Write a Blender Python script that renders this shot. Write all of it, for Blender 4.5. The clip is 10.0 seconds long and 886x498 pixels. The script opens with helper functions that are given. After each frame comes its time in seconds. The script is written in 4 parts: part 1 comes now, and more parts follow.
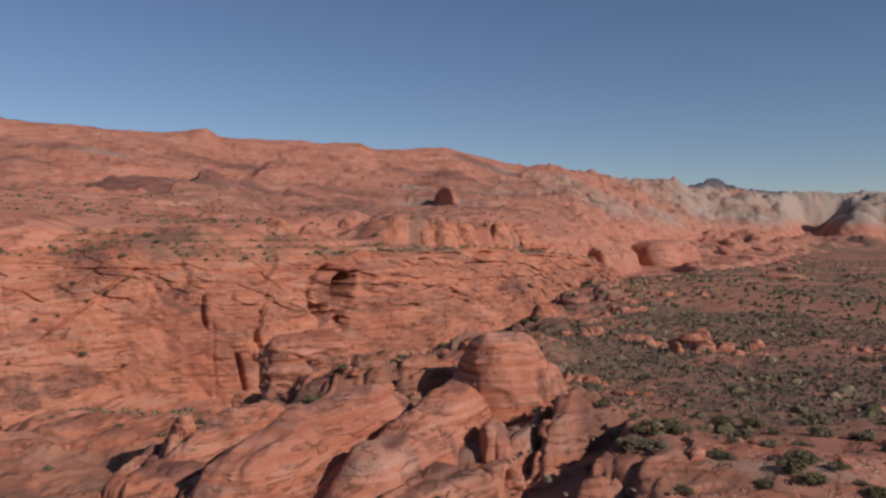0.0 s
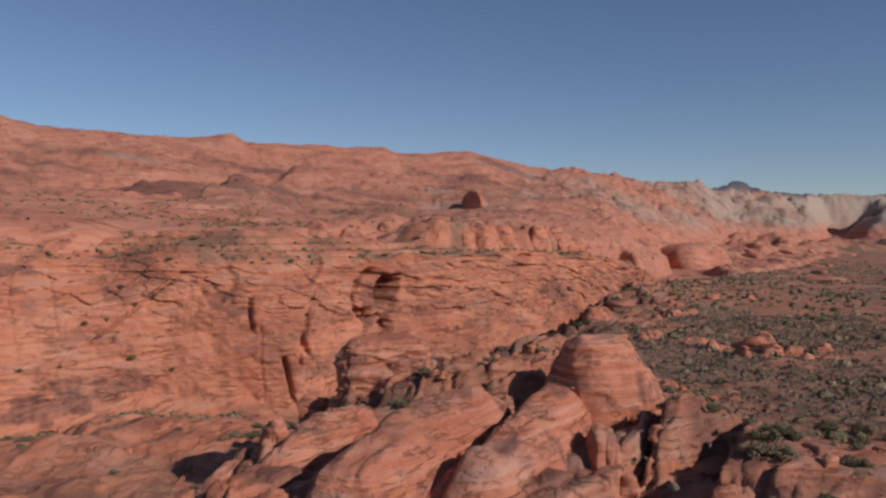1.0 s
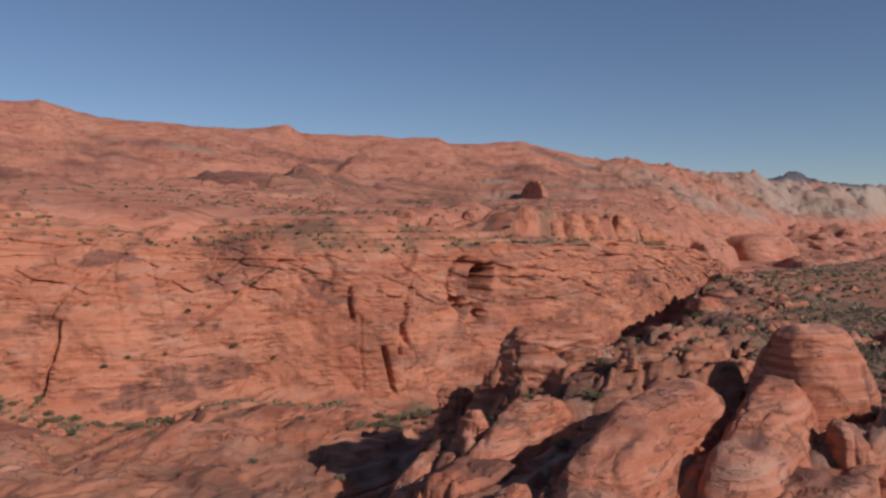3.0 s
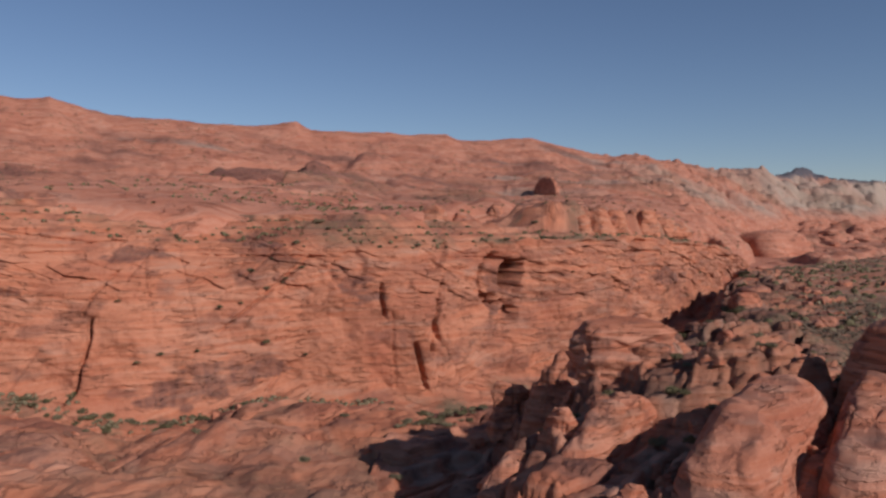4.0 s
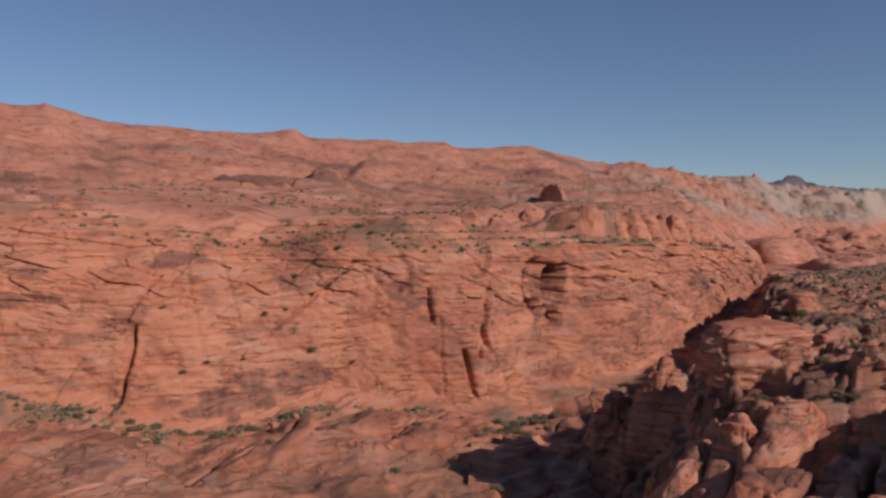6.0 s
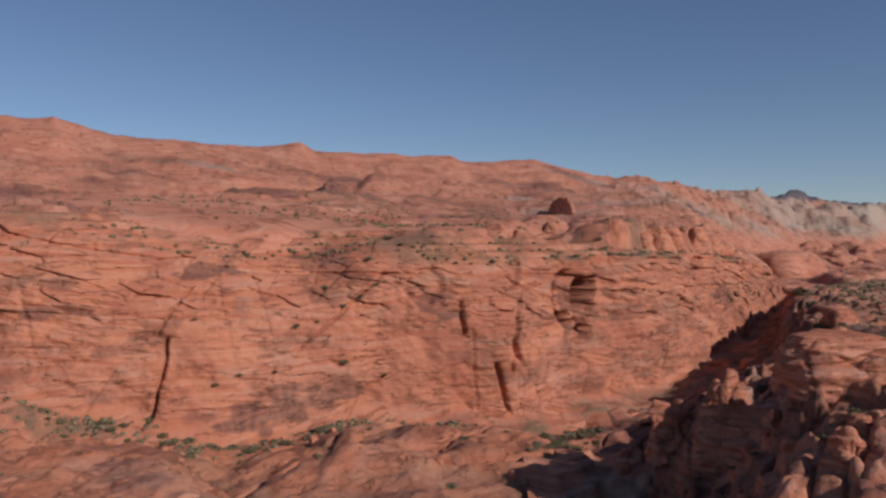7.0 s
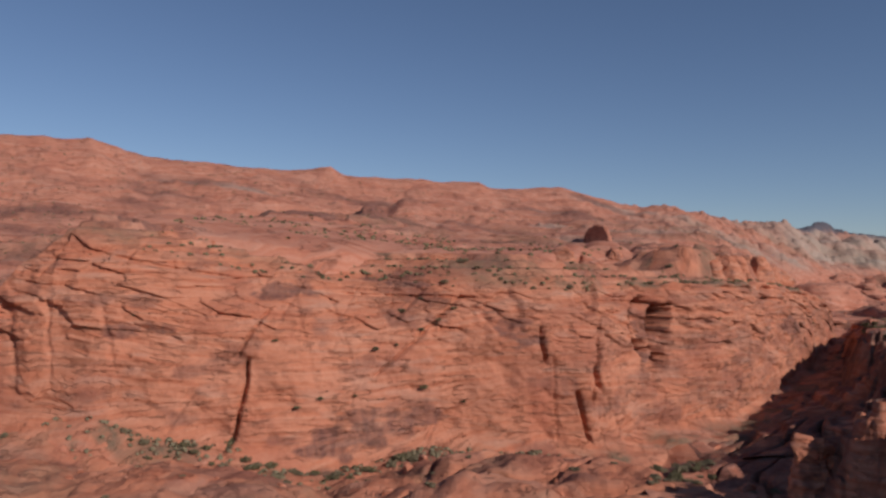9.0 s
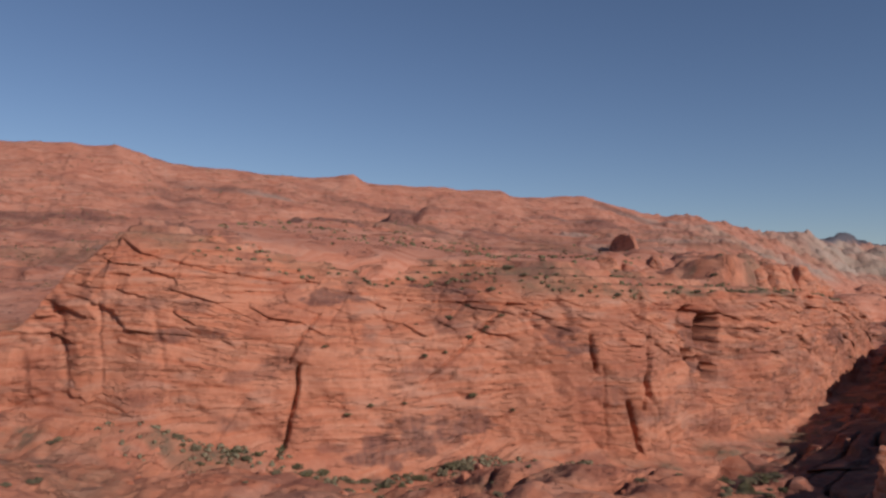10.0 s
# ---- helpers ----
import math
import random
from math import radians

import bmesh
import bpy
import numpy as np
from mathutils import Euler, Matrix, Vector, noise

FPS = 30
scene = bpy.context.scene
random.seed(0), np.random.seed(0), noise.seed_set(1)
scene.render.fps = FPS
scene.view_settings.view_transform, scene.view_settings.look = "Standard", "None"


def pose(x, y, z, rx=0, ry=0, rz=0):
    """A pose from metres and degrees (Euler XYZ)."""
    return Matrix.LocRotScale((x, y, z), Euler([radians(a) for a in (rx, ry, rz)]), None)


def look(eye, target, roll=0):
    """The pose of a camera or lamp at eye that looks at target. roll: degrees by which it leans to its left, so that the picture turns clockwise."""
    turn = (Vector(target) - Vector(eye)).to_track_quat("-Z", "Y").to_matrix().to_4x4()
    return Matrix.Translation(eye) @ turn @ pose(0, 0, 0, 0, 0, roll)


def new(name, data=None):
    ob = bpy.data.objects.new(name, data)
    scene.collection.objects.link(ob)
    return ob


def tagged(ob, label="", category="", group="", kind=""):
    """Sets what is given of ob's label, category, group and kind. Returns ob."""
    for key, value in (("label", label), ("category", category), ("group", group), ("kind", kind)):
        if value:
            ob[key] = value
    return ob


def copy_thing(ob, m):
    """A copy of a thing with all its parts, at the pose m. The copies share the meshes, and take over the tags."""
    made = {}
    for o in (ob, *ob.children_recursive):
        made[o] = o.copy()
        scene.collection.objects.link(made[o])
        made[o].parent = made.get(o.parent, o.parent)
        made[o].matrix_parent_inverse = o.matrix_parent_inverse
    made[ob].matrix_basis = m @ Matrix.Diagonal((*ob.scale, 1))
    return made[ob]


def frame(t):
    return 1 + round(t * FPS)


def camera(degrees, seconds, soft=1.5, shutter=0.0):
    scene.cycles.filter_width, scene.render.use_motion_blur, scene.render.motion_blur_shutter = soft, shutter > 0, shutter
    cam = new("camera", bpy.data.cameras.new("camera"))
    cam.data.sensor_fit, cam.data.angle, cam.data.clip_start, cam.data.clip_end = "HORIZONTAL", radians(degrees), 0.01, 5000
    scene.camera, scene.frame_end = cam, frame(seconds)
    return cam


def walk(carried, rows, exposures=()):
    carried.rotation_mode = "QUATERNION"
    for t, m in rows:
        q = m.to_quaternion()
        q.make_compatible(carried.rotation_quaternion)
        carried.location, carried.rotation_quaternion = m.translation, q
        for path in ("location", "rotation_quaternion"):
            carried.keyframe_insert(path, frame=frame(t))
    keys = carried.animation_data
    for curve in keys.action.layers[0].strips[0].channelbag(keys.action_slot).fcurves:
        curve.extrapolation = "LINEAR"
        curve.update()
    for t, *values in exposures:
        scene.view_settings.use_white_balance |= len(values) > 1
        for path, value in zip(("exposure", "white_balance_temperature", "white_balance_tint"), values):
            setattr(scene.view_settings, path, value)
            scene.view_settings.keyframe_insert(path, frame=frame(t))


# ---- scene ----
# Red sandstone canyon seen from a slow, low flight along its rim. Metres; the bench by the rim lies near z = 0.
cam = camera(59.0, 10.0, soft=2.6)
METRES, EYE, TILT, LEAN, TURN = 100.0, 25.0, -1.3, 0.0, 0.0
ROWS = [
    (0.0, 0.0, 0.0, 0.0, 0.0, 0.0, 0.0),
    (0.5, -0.0461, 0.0121, -0.0026, 0.52, 0.19, 0.06),
    (1.0, -0.096, 0.0247, -0.0053, 1.32, 0.31, 0.14),
    (1.5, -0.1423, 0.0351, -0.0077, 2.15, 0.3, 0.14),
    (2.0, -0.1923, 0.0467, -0.0108, 3.0, 0.16, 0.1),
    (2.5, -0.2388, 0.0565, -0.0136, 3.72, -0.05, 0.05),
    (3.0, -0.2891, 0.067, -0.016, 4.31, -0.29, -0.01),
    (4.5, -0.4328, 0.1007, -0.0256, 4.54, -0.49, 0.1),
    (5.0, -0.4834, 0.1115, -0.029, 4.11, -0.39, 0.22),
    (5.5, -0.5303, 0.1216, -0.0323, 3.66, -0.19, 0.28),
    (7.0, -0.6804, 0.1506, -0.0419, 3.46, 1.19, 0.18),
    (7.5, -0.7277, 0.16, -0.0449, 3.56, 1.76, 0.01),
    (8.0, -0.7796, 0.1694, -0.0474, 3.7, 2.31, -0.25),
    (8.5, -0.8276, 0.1774, -0.0501, 3.95, 2.76, -0.52),
    (9.0, -0.8793, 0.1852, -0.0528, 4.45, 3.16, -0.81),
    (9.5, -0.9272, 0.1925, -0.0566, 4.98, 3.48, -1.06),
    (10.0, -0.9777, 0.1982, -0.06, 5.54, 3.78, -1.23),
]
walk(cam, [(t, pose(0, 0, EYE, TILT, LEAN, TURN) @ pose(METRES * x, METRES * y, METRES * z, 90 + pitch, roll, yaw)) for t, x, y, z, yaw, pitch, roll in ROWS],
     exposures=((0.0, 0.02, 6200.0, 17.0), (10.0, 0.02, 6200.0, 17.0)))

# ---- light ----
SUN_WAY = Vector((0.78, -0.62, 0.57)).normalized()
world = bpy.data.worlds.new("desert_sky")
scene.world = world
world.use_nodes = True
wn = world.node_tree.nodes
sky = wn.new("ShaderNodeTexSky")
sky.sky_type = "NISHITA"
sky.sun_disc = False
sky.sun_elevation = math.asin(SUN_WAY.z)
sky.sun_rotation = math.atan2(SUN_WAY.x, SUN_WAY.y)
sky.altitude, sky.air_density, sky.dust_density, sky.ozone_density = 1500, 1.0, 0.1, 2.3
wn["Background"].inputs["Strength"].default_value = 0.063
world.node_tree.links.new(sky.outputs[0], wn["Background"].inputs["Color"])
sun = new("sun", bpy.data.lights.new("sun", "SUN"))
sun.data.energy, sun.data.angle, sun.data.color = 3.35, radians(0.5), (1.0, 0.93, 0.84)
sun.matrix_world = look(SUN_WAY * 900, (0, 0, 0))


# ---- noise and mesh helpers ----
RNG = np.random.default_rng(7)
TABLE = RNG.random((64, 64, 64), dtype=np.float32) * 2 - 1


def noise3(x, y, z):
    """Smooth lattice noise, -1 to 1."""
    x, y, z = np.broadcast_arrays(*(np.asarray(a, dtype=np.float32) for a in (x, y, z)))
    fx, fy, fz = np.floor(x), np.floor(y), np.floor(z)
    ix, iy, iz = fx.astype(np.int32) & 63, fy.astype(np.int32) & 63, fz.astype(np.int32) & 63
    u, v, w = x - fx, y - fy, z - fz
    u, v, w = u * u * (3 - 2 * u), v * v * (3 - 2 * v), w * w * (3 - 2 * w)
    jx, jy, jz = (ix + 1) & 63, (iy + 1) & 63, (iz + 1) & 63
    a = TABLE[ix, iy, iz] * (1 - u) + TABLE[jx, iy, iz] * u
    b = TABLE[ix, jy, iz] * (1 - u) + TABLE[jx, jy, iz] * u
    c = TABLE[ix, iy, jz] * (1 - u) + TABLE[jx, iy, jz] * u
    d = TABLE[ix, jy, jz] * (1 - u) + TABLE[jx, jy, jz] * u
    return (a * (1 - v) + b * v) * (1 - w) + (c * (1 - v) + d * v) * w


def fbm(x, y, z, octaves=4, gain=0.5):
    total, amp = 0.0, 1.0
    for k in range(octaves):
        total = total + amp * noise3(x + 17.3 * k, y + 5.1 * k, z + 9.7 * k)
        x, y, z, amp = x * 2.03, y * 2.03, z * 2.03, amp * gain
    return total


def ridged(x, y, z, octaves=3):
    """Sharp creases at 0 between rounded swells up to 1."""
    total, amp, full = 0.0, 1.0, 0.0
    for k in range(octaves):
        total = total + amp * np.sqrt(np.abs(noise3(x + 31.7 * k, y + 11.9 * k, z)) + 1e-4)
        full += amp
        x, y, z, amp = x * 2.1, y * 2.1, z * 2.1, amp * 0.5
    return total / full


def cells(x, y, seed):
    """Broken blocks in plan: each block's own height and tilt, and 0 in the cracks between them."""
    fx, fy = np.floor(x), np.floor(y)
    best, second = np.full(np.shape(x), 9.0), np.full(np.shape(x), 9.0)
    level = np.zeros(np.shape(x))
    for i in (-1, 0, 1):
        for j in (-1, 0, 1):
            cx, cy = fx + i, fy + j
            a, b = cx.astype(np.int32) & 63, cy.astype(np.int32) & 63
            px, py = cx + 0.5 + 0.42 * TABLE[a, b, seed], cy + 0.5 + 0.42 * TABLE[a, b, seed + 1]
            d = np.hypot(x - px, y - py)
            own = TABLE[a, b, seed + 2] + 0.6 * TABLE[a, b, seed + 3] * (x - px) + 0.6 * TABLE[a, b, seed + 4] * (y - py)
            near = d < best
            second = np.where(near, best, np.minimum(second, d))
            level = np.where(near, own, level)
            best = np.where(near, d, best)
    return level, smooth(0.0, 0.16, second - best)


def smooth(a, b, x):
    t = np.clip((np.asarray(x, dtype=float) - a) / (b - a), 0, 1)
    return t * t * (3 - 2 * t)


def curve(xs, ys, soft=0.0):
    """A line through a few control places, rounded by a running mean of the given width."""
    xs, ys = np.array(xs, float), np.array(ys, float)

    def at(x):
        if not soft:
            return np.interp(x, xs, ys)
        return sum(np.interp(np.asarray(x) + soft * k, xs, ys) for k in (-1, -0.5, 0, 0.5, 1)) / 5
    return at


def stair(z, step, sharp=0.8):
    """z pulled towards even ledges."""
    k = z / step
    f = k - np.floor(k)
    return step * (np.floor(k) + (1 - sharp) * f + sharp * smooth(0.4, 0.62, f))


def bump_at(x, y, cx, cy, rx, ry=None, turn=0.0, power=2.0):
    """A soft mound, 1 at its centre."""
    c, s = math.cos(radians(turn)), math.sin(radians(turn))
    u, v = ((x - cx) * c + (y - cy) * s) / rx, (-(x - cx) * s + (y - cy) * c) / (ry or rx)
    return np.exp(-((u * u + v * v) ** (power / 2)))


def grid_mesh(name, P, geo=None, close=False, smooth_faces=True):
    """A mesh from a grid of places (rows, columns, 3), with the rock's mask as an attribute."""
    r, c = P.shape[:2]
    mesh = bpy.data.meshes.new(name)
    i = np.arange(r * c, dtype=np.int32).reshape(r, c)
    if close:
        i = np.concatenate([i, i[:, :1]], axis=1)
    q = np.stack([i[:-1, :-1], i[:-1, 1:], i[1:, 1:], i[1:, :-1]], axis=-1).reshape(-1, 4)
    mesh.vertices.add(r * c)
    mesh.vertices.foreach_set("co", P.astype(np.float32).ravel())
    mesh.loops.add(q.size)
    mesh.loops.foreach_set("vertex_index", q.ravel())
    mesh.polygons.add(len(q))
    mesh.polygons.foreach_set("loop_start", np.arange(0, q.size, 4, dtype=np.int32))
    if geo is not None:
        attr = mesh.attributes.new("geo", "FLOAT_COLOR", "POINT")
        attr.data.foreach_set("color", np.ascontiguousarray(geo, dtype=np.float32).ravel())
    mesh.update(calc_edges=True)
    mesh.polygons.foreach_set("use_smooth", np.full(len(q), smooth_faces))
    mesh.validate()
    return mesh


def masks(shape, pale=0, dark=0, brush=0, basalt=0):
    out = np.zeros((*shape, 4), np.float32)
    for k, m in enumerate((pale, dark, brush, basalt)):
        out[..., k] = np.clip(m, 0, 1)
    return out


def part(name, bm, material, parent, label=""):
    """Links a bmesh or a mesh as one object under a thing or a part."""
    if isinstance(bm, bmesh.types.BMesh):
        mesh = bpy.data.meshes.new(name)
        bm.to_mesh(mesh)
        bm.free()
    else:
        mesh = bm
    if material and not mesh.materials:
        mesh.materials.append(material)
    ob = new(name, mesh)
    ob.parent = parent
    return tagged(ob, label)


# ---- materials ----
class Nodes:
    def __init__(self, name):
        self.mat = bpy.data.materials.new(name)
        self.mat.use_nodes = True
        self.tree = self.mat.node_tree
        self.bsdf = self.tree.nodes["Principled BSDF"]

    def put(self, kind, **values):
        n = self.tree.nodes.new(kind)
        for k, v in values.items():
            n.inputs[k.replace("_", " ")].default_value = v
        return n

    def link(self, a, b):
        self.tree.links.new(a, b)

    def noise(self, vector, scale, detail=4.0, rough=0.55):
        n = self.put("ShaderNodeTexNoise", Scale=scale, Detail=detail, Roughness=rough)
        self.link(vector, n.inputs["Vector"])
        return n.outputs["Fac"]

    def scaled(self, vector, sx, sy, sz):
        n = self.put("ShaderNodeMapping", Scale=(sx, sy, sz))
        self.link(vector, n.inputs["Vector"])
        return n.outputs[0]

    def span(self, value, lo, hi, a=0.0, b=1.0):
        n = self.put("ShaderNodeMapRange")
        for k, v in enumerate((lo, hi, a, b), 1):
            n.inputs[k].default_value = v
        self.link(value, n.inputs[0])
        return n.outputs[0]

    def times(self, a, b):
        n = self.tree.nodes.new("ShaderNodeMath")
        n.operation = "MULTIPLY"
        for k, v in enumerate((a, b)):
            if isinstance(v, (int, float)):
                n.inputs[k].default_value = v
            else:
                self.link(v, n.inputs[k])
        return n.outputs[0]

    def plus(self, a, b):
        n = self.tree.nodes.new("ShaderNodeMath")
        n.operation = "ADD"
        for k, v in enumerate((a, b)):
            if isinstance(v, (int, float)):
                n.inputs[k].default_value = v
            else:
                self.link(v, n.inputs[k])
        return n.outputs[0]

    def mix(self, fac, a, b):
        n = self.tree.nodes.new("ShaderNodeMix")
        n.data_type = "RGBA"
        for socket, v in ((n.inputs[0], fac), (n.inputs[6], a), (n.inputs[7], b)):
            if isinstance(v, (int, float)):
                socket.default_value = v
            elif isinstance(v, tuple):
                socket.default_value = (*v, 1.0)
            else:
                self.link(v, socket)
        return n.outputs[2]

    def bump(self, height, distance, strength=1.0, before=None):
        n = self.put("ShaderNodeBump", Strength=strength, Distance=distance)
        self.link(height, n.inputs["Height"])
        if before is not None:
            self.link(before, n.inputs["Normal"])
        return n.outputs[0]


def sandstone(name, red, light, deep, grain=1.0, relief=1.0, seams=0.6, banding=1.0, bedded=False, sway=14.0):
    """Cross-bedded desert sandstone: bands, blotches, rock varnish with some painted shade, brush-covered soil and
    basalt by the mesh's mask.
    """
    n = Nodes(name)
    where = n.put("ShaderNodeNewGeometry").outputs["Position"]
    attr = n.tree.nodes.new("ShaderNodeAttribute")
    attr.attribute_name = "geo"
    rgb = n.tree.nodes.new("ShaderNodeSeparateColor")
    n.link(attr.outputs["Color"], rgb.inputs[0])
    pale, dark, brush, basalt = rgb.outputs[0], rgb.outputs[1], rgb.outputs[2], attr.outputs["Alpha"]
    # Beds: thin wavering layers, tilted a little.
    tilt = n.put("ShaderNodeMapping", Rotation=(radians(5), radians(-4), 0), Scale=(0.035, 0.035, 0.75))
    warp = n.put("ShaderNodeTexNoise", Scale=0.03, Detail=3.0)
    n.link(where, warp.inputs["Vector"])
    lift = n.put("ShaderNodeVectorMath")
    lift.operation = "MULTIPLY_ADD"
    n.link(warp.outputs["Color"], lift.inputs[0])
    lift.inputs[1].default_value = (6, 6, sway / grain)
    n.link(where, lift.inputs[2])
    layers = lift.outputs[0]
    if bedded:
        lay = n.tree.nodes.new("ShaderNodeAttribute")
        lay.attribute_name = "bedding"
        layers = lay.outputs["Vector"]
        tilt.inputs["Rotation"].default_value = (0, 0, 0)
    n.link(layers, tilt.inputs["Vector"])
    beds = n.noise(tilt.outputs[0], 1.0 * grain, 6.0, 0.62)
    blotch = n.noise(where, 0.045 * grain, 5.0, 0.6)
    fine = n.noise(where, 0.9 * grain, 6.0, 0.65)
    streak = n.noise(n.scaled(where, 0.5, 0.5, 0.035), 1.0, 5.0, 0.6)
    c = n.mix(n.span(beds, 0.52 - 0.14 / banding, 0.52 + 0.14 / banding), red, light)
    c = n.mix(n.times(n.span(beds, 0.42, 0.3), 0.5 * banding), c, deep)
    c = n.mix(n.times(n.span(blotch, 0.5, 0.72), 0.75), c, deep)
    c = n.mix(n.times(n.span(streak, 0.56, 0.74), 0.35), c, deep)
    seam_at = n.noise(n.scaled(layers, 0.07 * grain, 0.07 * grain, 0.5 * grain), 1.0, 5.0, 0.6)
    seam = n.plus(n.span(seam_at, 0.475, 0.5), n.span(seam_at, 0.525, 0.5))
    seam = n.span(seam, 1.0, 2.0)
    broken = n.span(n.noise(where, 0.12 * grain, 4.0, 0.6), 0.42, 0.62)
    c = n.mix(n.times(n.times(seam, broken), seams), c, (0.16, 0.065, 0.045))
    c = n.mix(n.times(n.span(fine, 0.55, 0.8), 0.3), c, (0.58, 0.34, 0.22))
    c = n.mix(n.times(n.span(fine, 0.45, 0.25), 0.22), c, (0.2, 0.09, 0.06))
    c = n.mix(n.times(pale, n.span(blotch, 0.2, 0.5, 0.55, 1.0)), c, (0.405, 0.312, 0.24))
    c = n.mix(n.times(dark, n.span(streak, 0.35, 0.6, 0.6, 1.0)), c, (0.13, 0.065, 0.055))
    soil = n.mix(n.span(fine, 0.4, 0.62), (0.205, 0.128, 0.082), (0.155, 0.12, 0.074))
    patchy = n.noise(where, 0.22 * grain, 5.0, 0.65)
    c = n.mix(n.times(brush, n.span(patchy, 0.36, 0.56, 0.35, 1.0)), c, soil)
    c = n.mix(basalt, c, (0.11, 0.1, 0.11))
    n.link(c, n.bsdf.inputs["Base Color"])
    n.bsdf.inputs["Roughness"].default_value = 0.92
    n.bsdf.inputs["Specular IOR Level"].default_value = 0.15
    b1 = n.bump(beds, 0.7 * relief, 0.8)
    b2 = n.bump(fine, 0.5 * relief, 0.8, b1)
    b2 = n.bump(n.times(seam, broken), -0.8 * relief, 0.8, b2)
    b3 = n.bump(n.noise(where, 4.0 * grain, 5.0, 0.7), 0.12 * relief, 0.7, b2)
    n.link(b3, n.bsdf.inputs["Normal"])
    return n.mat


WALL_ROCK = sandstone("red_wall_sandstone", (0.485, 0.167, 0.086), (0.56, 0.255, 0.155), (0.385, 0.126, 0.073), 1.0, 0.8, 0.25, 0.9, bedded=True)
FLOOR_ROCK = sandstone("red_floor_sandstone", (0.485, 0.167, 0.086), (0.56, 0.255, 0.155), (0.385, 0.126, 0.073), 1.0, 0.8, 0.3, 0.8)
NEAR_ROCK = sandstone("red_rim_sandstone", (0.49, 0.167, 0.087), (0.6, 0.28, 0.18), (0.37, 0.12, 0.07), 1.7, 0.7, 0.12, 1.1, sway=4.0)
LAND_ROCK = sandstone("red_land_sandstone", (0.475, 0.173, 0.1), (0.55, 0.265, 0.175), (0.36, 0.128, 0.082), 0.6, 1.1)


def leaf_material(name, a, b):
    n = Nodes(name)
    where = n.put("ShaderNodeNewGeometry")
    info = n.put("ShaderNodeObjectInfo")
    c = n.mix(where.outputs["Random Per Island"], a, b)
    c = n.mix(n.times(info.outputs["Random"], 0.5), c, (0.12, 0.1, 0.06))
    n.link(c, n.bsdf.inputs["Base Color"])
    n.bsdf.inputs["Roughness"].default_value = 0.75
    n.bsdf.inputs["Specular IOR Level"].default_value = 0.2
    return n.mat


SAGE = leaf_material("sage_leaves", (0.28, 0.225, 0.135), (0.21, 0.17, 0.095))
JUNIPER = leaf_material("juniper_leaves", (0.16, 0.138, 0.066), (0.21, 0.178, 0.088))
DRY = leaf_material("dry_brush_twigs", (0.24, 0.165, 0.115), (0.17, 0.135, 0.09))


def bark_material():
    n = Nodes("weathered_bark")
    where = n.put("ShaderNodeNewGeometry").outputs["Position"]
    g = n.noise(where, 9.0, 5.0, 0.7)
    n.link(n.mix(g, (0.1, 0.075, 0.055), (0.2, 0.16, 0.12)), n.bsdf.inputs["Base Color"])
    n.bsdf.inputs["Roughness"].default_value = 0.9
    n.link(n.bump(g, 0.03), n.bsdf.inputs["Normal"])
    return n.mat


BARK = bark_material()

# ---- plan of the land ----
# Foot of the far wall: y over x. West edge of the near bench: x over y.
wall_y = curve((-700, -330, -250, -225, -205, -186, -155, -138, -128, -119, -104, -90, -77, -60, -40, -20, 10, 24, 60, 99, 130, 190, 205, 350, 550, 750, 1000, 1300, 3000),
               (215, 195, 202, 206, 208, 208, 213, 218, 226, 232, 239, 243, 245, 251, 273, 285, 318, 343, 400, 482, 560, 700, 780, 1130, 1430, 1620, 1780, 1850, 1900), 5)
rim_z = curve((-700, -300, -240, -226, -222, -219, -215, -206, -190, -150, -107, -67, -30, 8, 30, 45, 60, 80, 99, 118, 150, 220, 3000),
              (0, 1, 2, 4, 8, 14, 20, 32.5, 29, 22, 19, 18, 17, 17.5, 17, 15, 13.5, 11, 8.5, 1, -5, -9.5, -10), 1)
# How far the wall leans back, against its usual profile.
wall_back = curve((-700, -205, -178, -158, -123, -104, -90, -60, -25, 10, 60, 3000), (0.85, 0.85, 1.0, 1.35, 1.6, 1.0, 0.8, 0.75, 0.65, 0.5, 0.42, 0.5), 8)
tread = curve((-700, -240, -205, -150, -100, -60, -20, 40, 100, 160), (2, 3, 5, 9, 10, 11, 8, 3, 0, 0), 10)
edge_x = curve((-300, 40, 85, 120, 150, 165, 180, 200, 230, 300, 360, 440, 520, 700, 900, 1500),
               (-20, -40, -40, -39.5, -37, -31, -18, -2, 20, 42, 62, 92, 135, 260, 380, 700), 6)
bench_z = curve((-300, 60, 80, 165, 250, 320, 390, 550, 900, 4000), (2, 2, 1, -3.0, -2, -1.5, -0.8, -6, -12, -12), 15)
# The skyline's distance and height over the bearing x / y.
BEAR = (-3, -0.9, -0.7, -0.6, -0.566, -0.48, -0.414, -0.37, -0.306, -0.26, -0.198, -0.11, -0.08, 0.0115, 0.087, 0.17, 0.25, 0.307, 0.347, 0.394, 0.43, 0.49, 0.7, 1.2, 4)
crest_y = curve(BEAR, (700, 850, 880, 930, 960, 1000, 1030, 1060, 1104, 1130, 1165, 1226, 1245, 1330, 1430, 1585, 1750, 1950, 2138, 2200, 2300, 2420, 2400, 2000, 1500), 0.008)
crest_z = curve(BEAR, (150, 178, 176, 172, 168, 165, 162, 161, 163, 161, 163, 162, 158, 166, 146, 149, 139, 142, 146, 143, 138, 142, 150, 130, 90), 0.008)
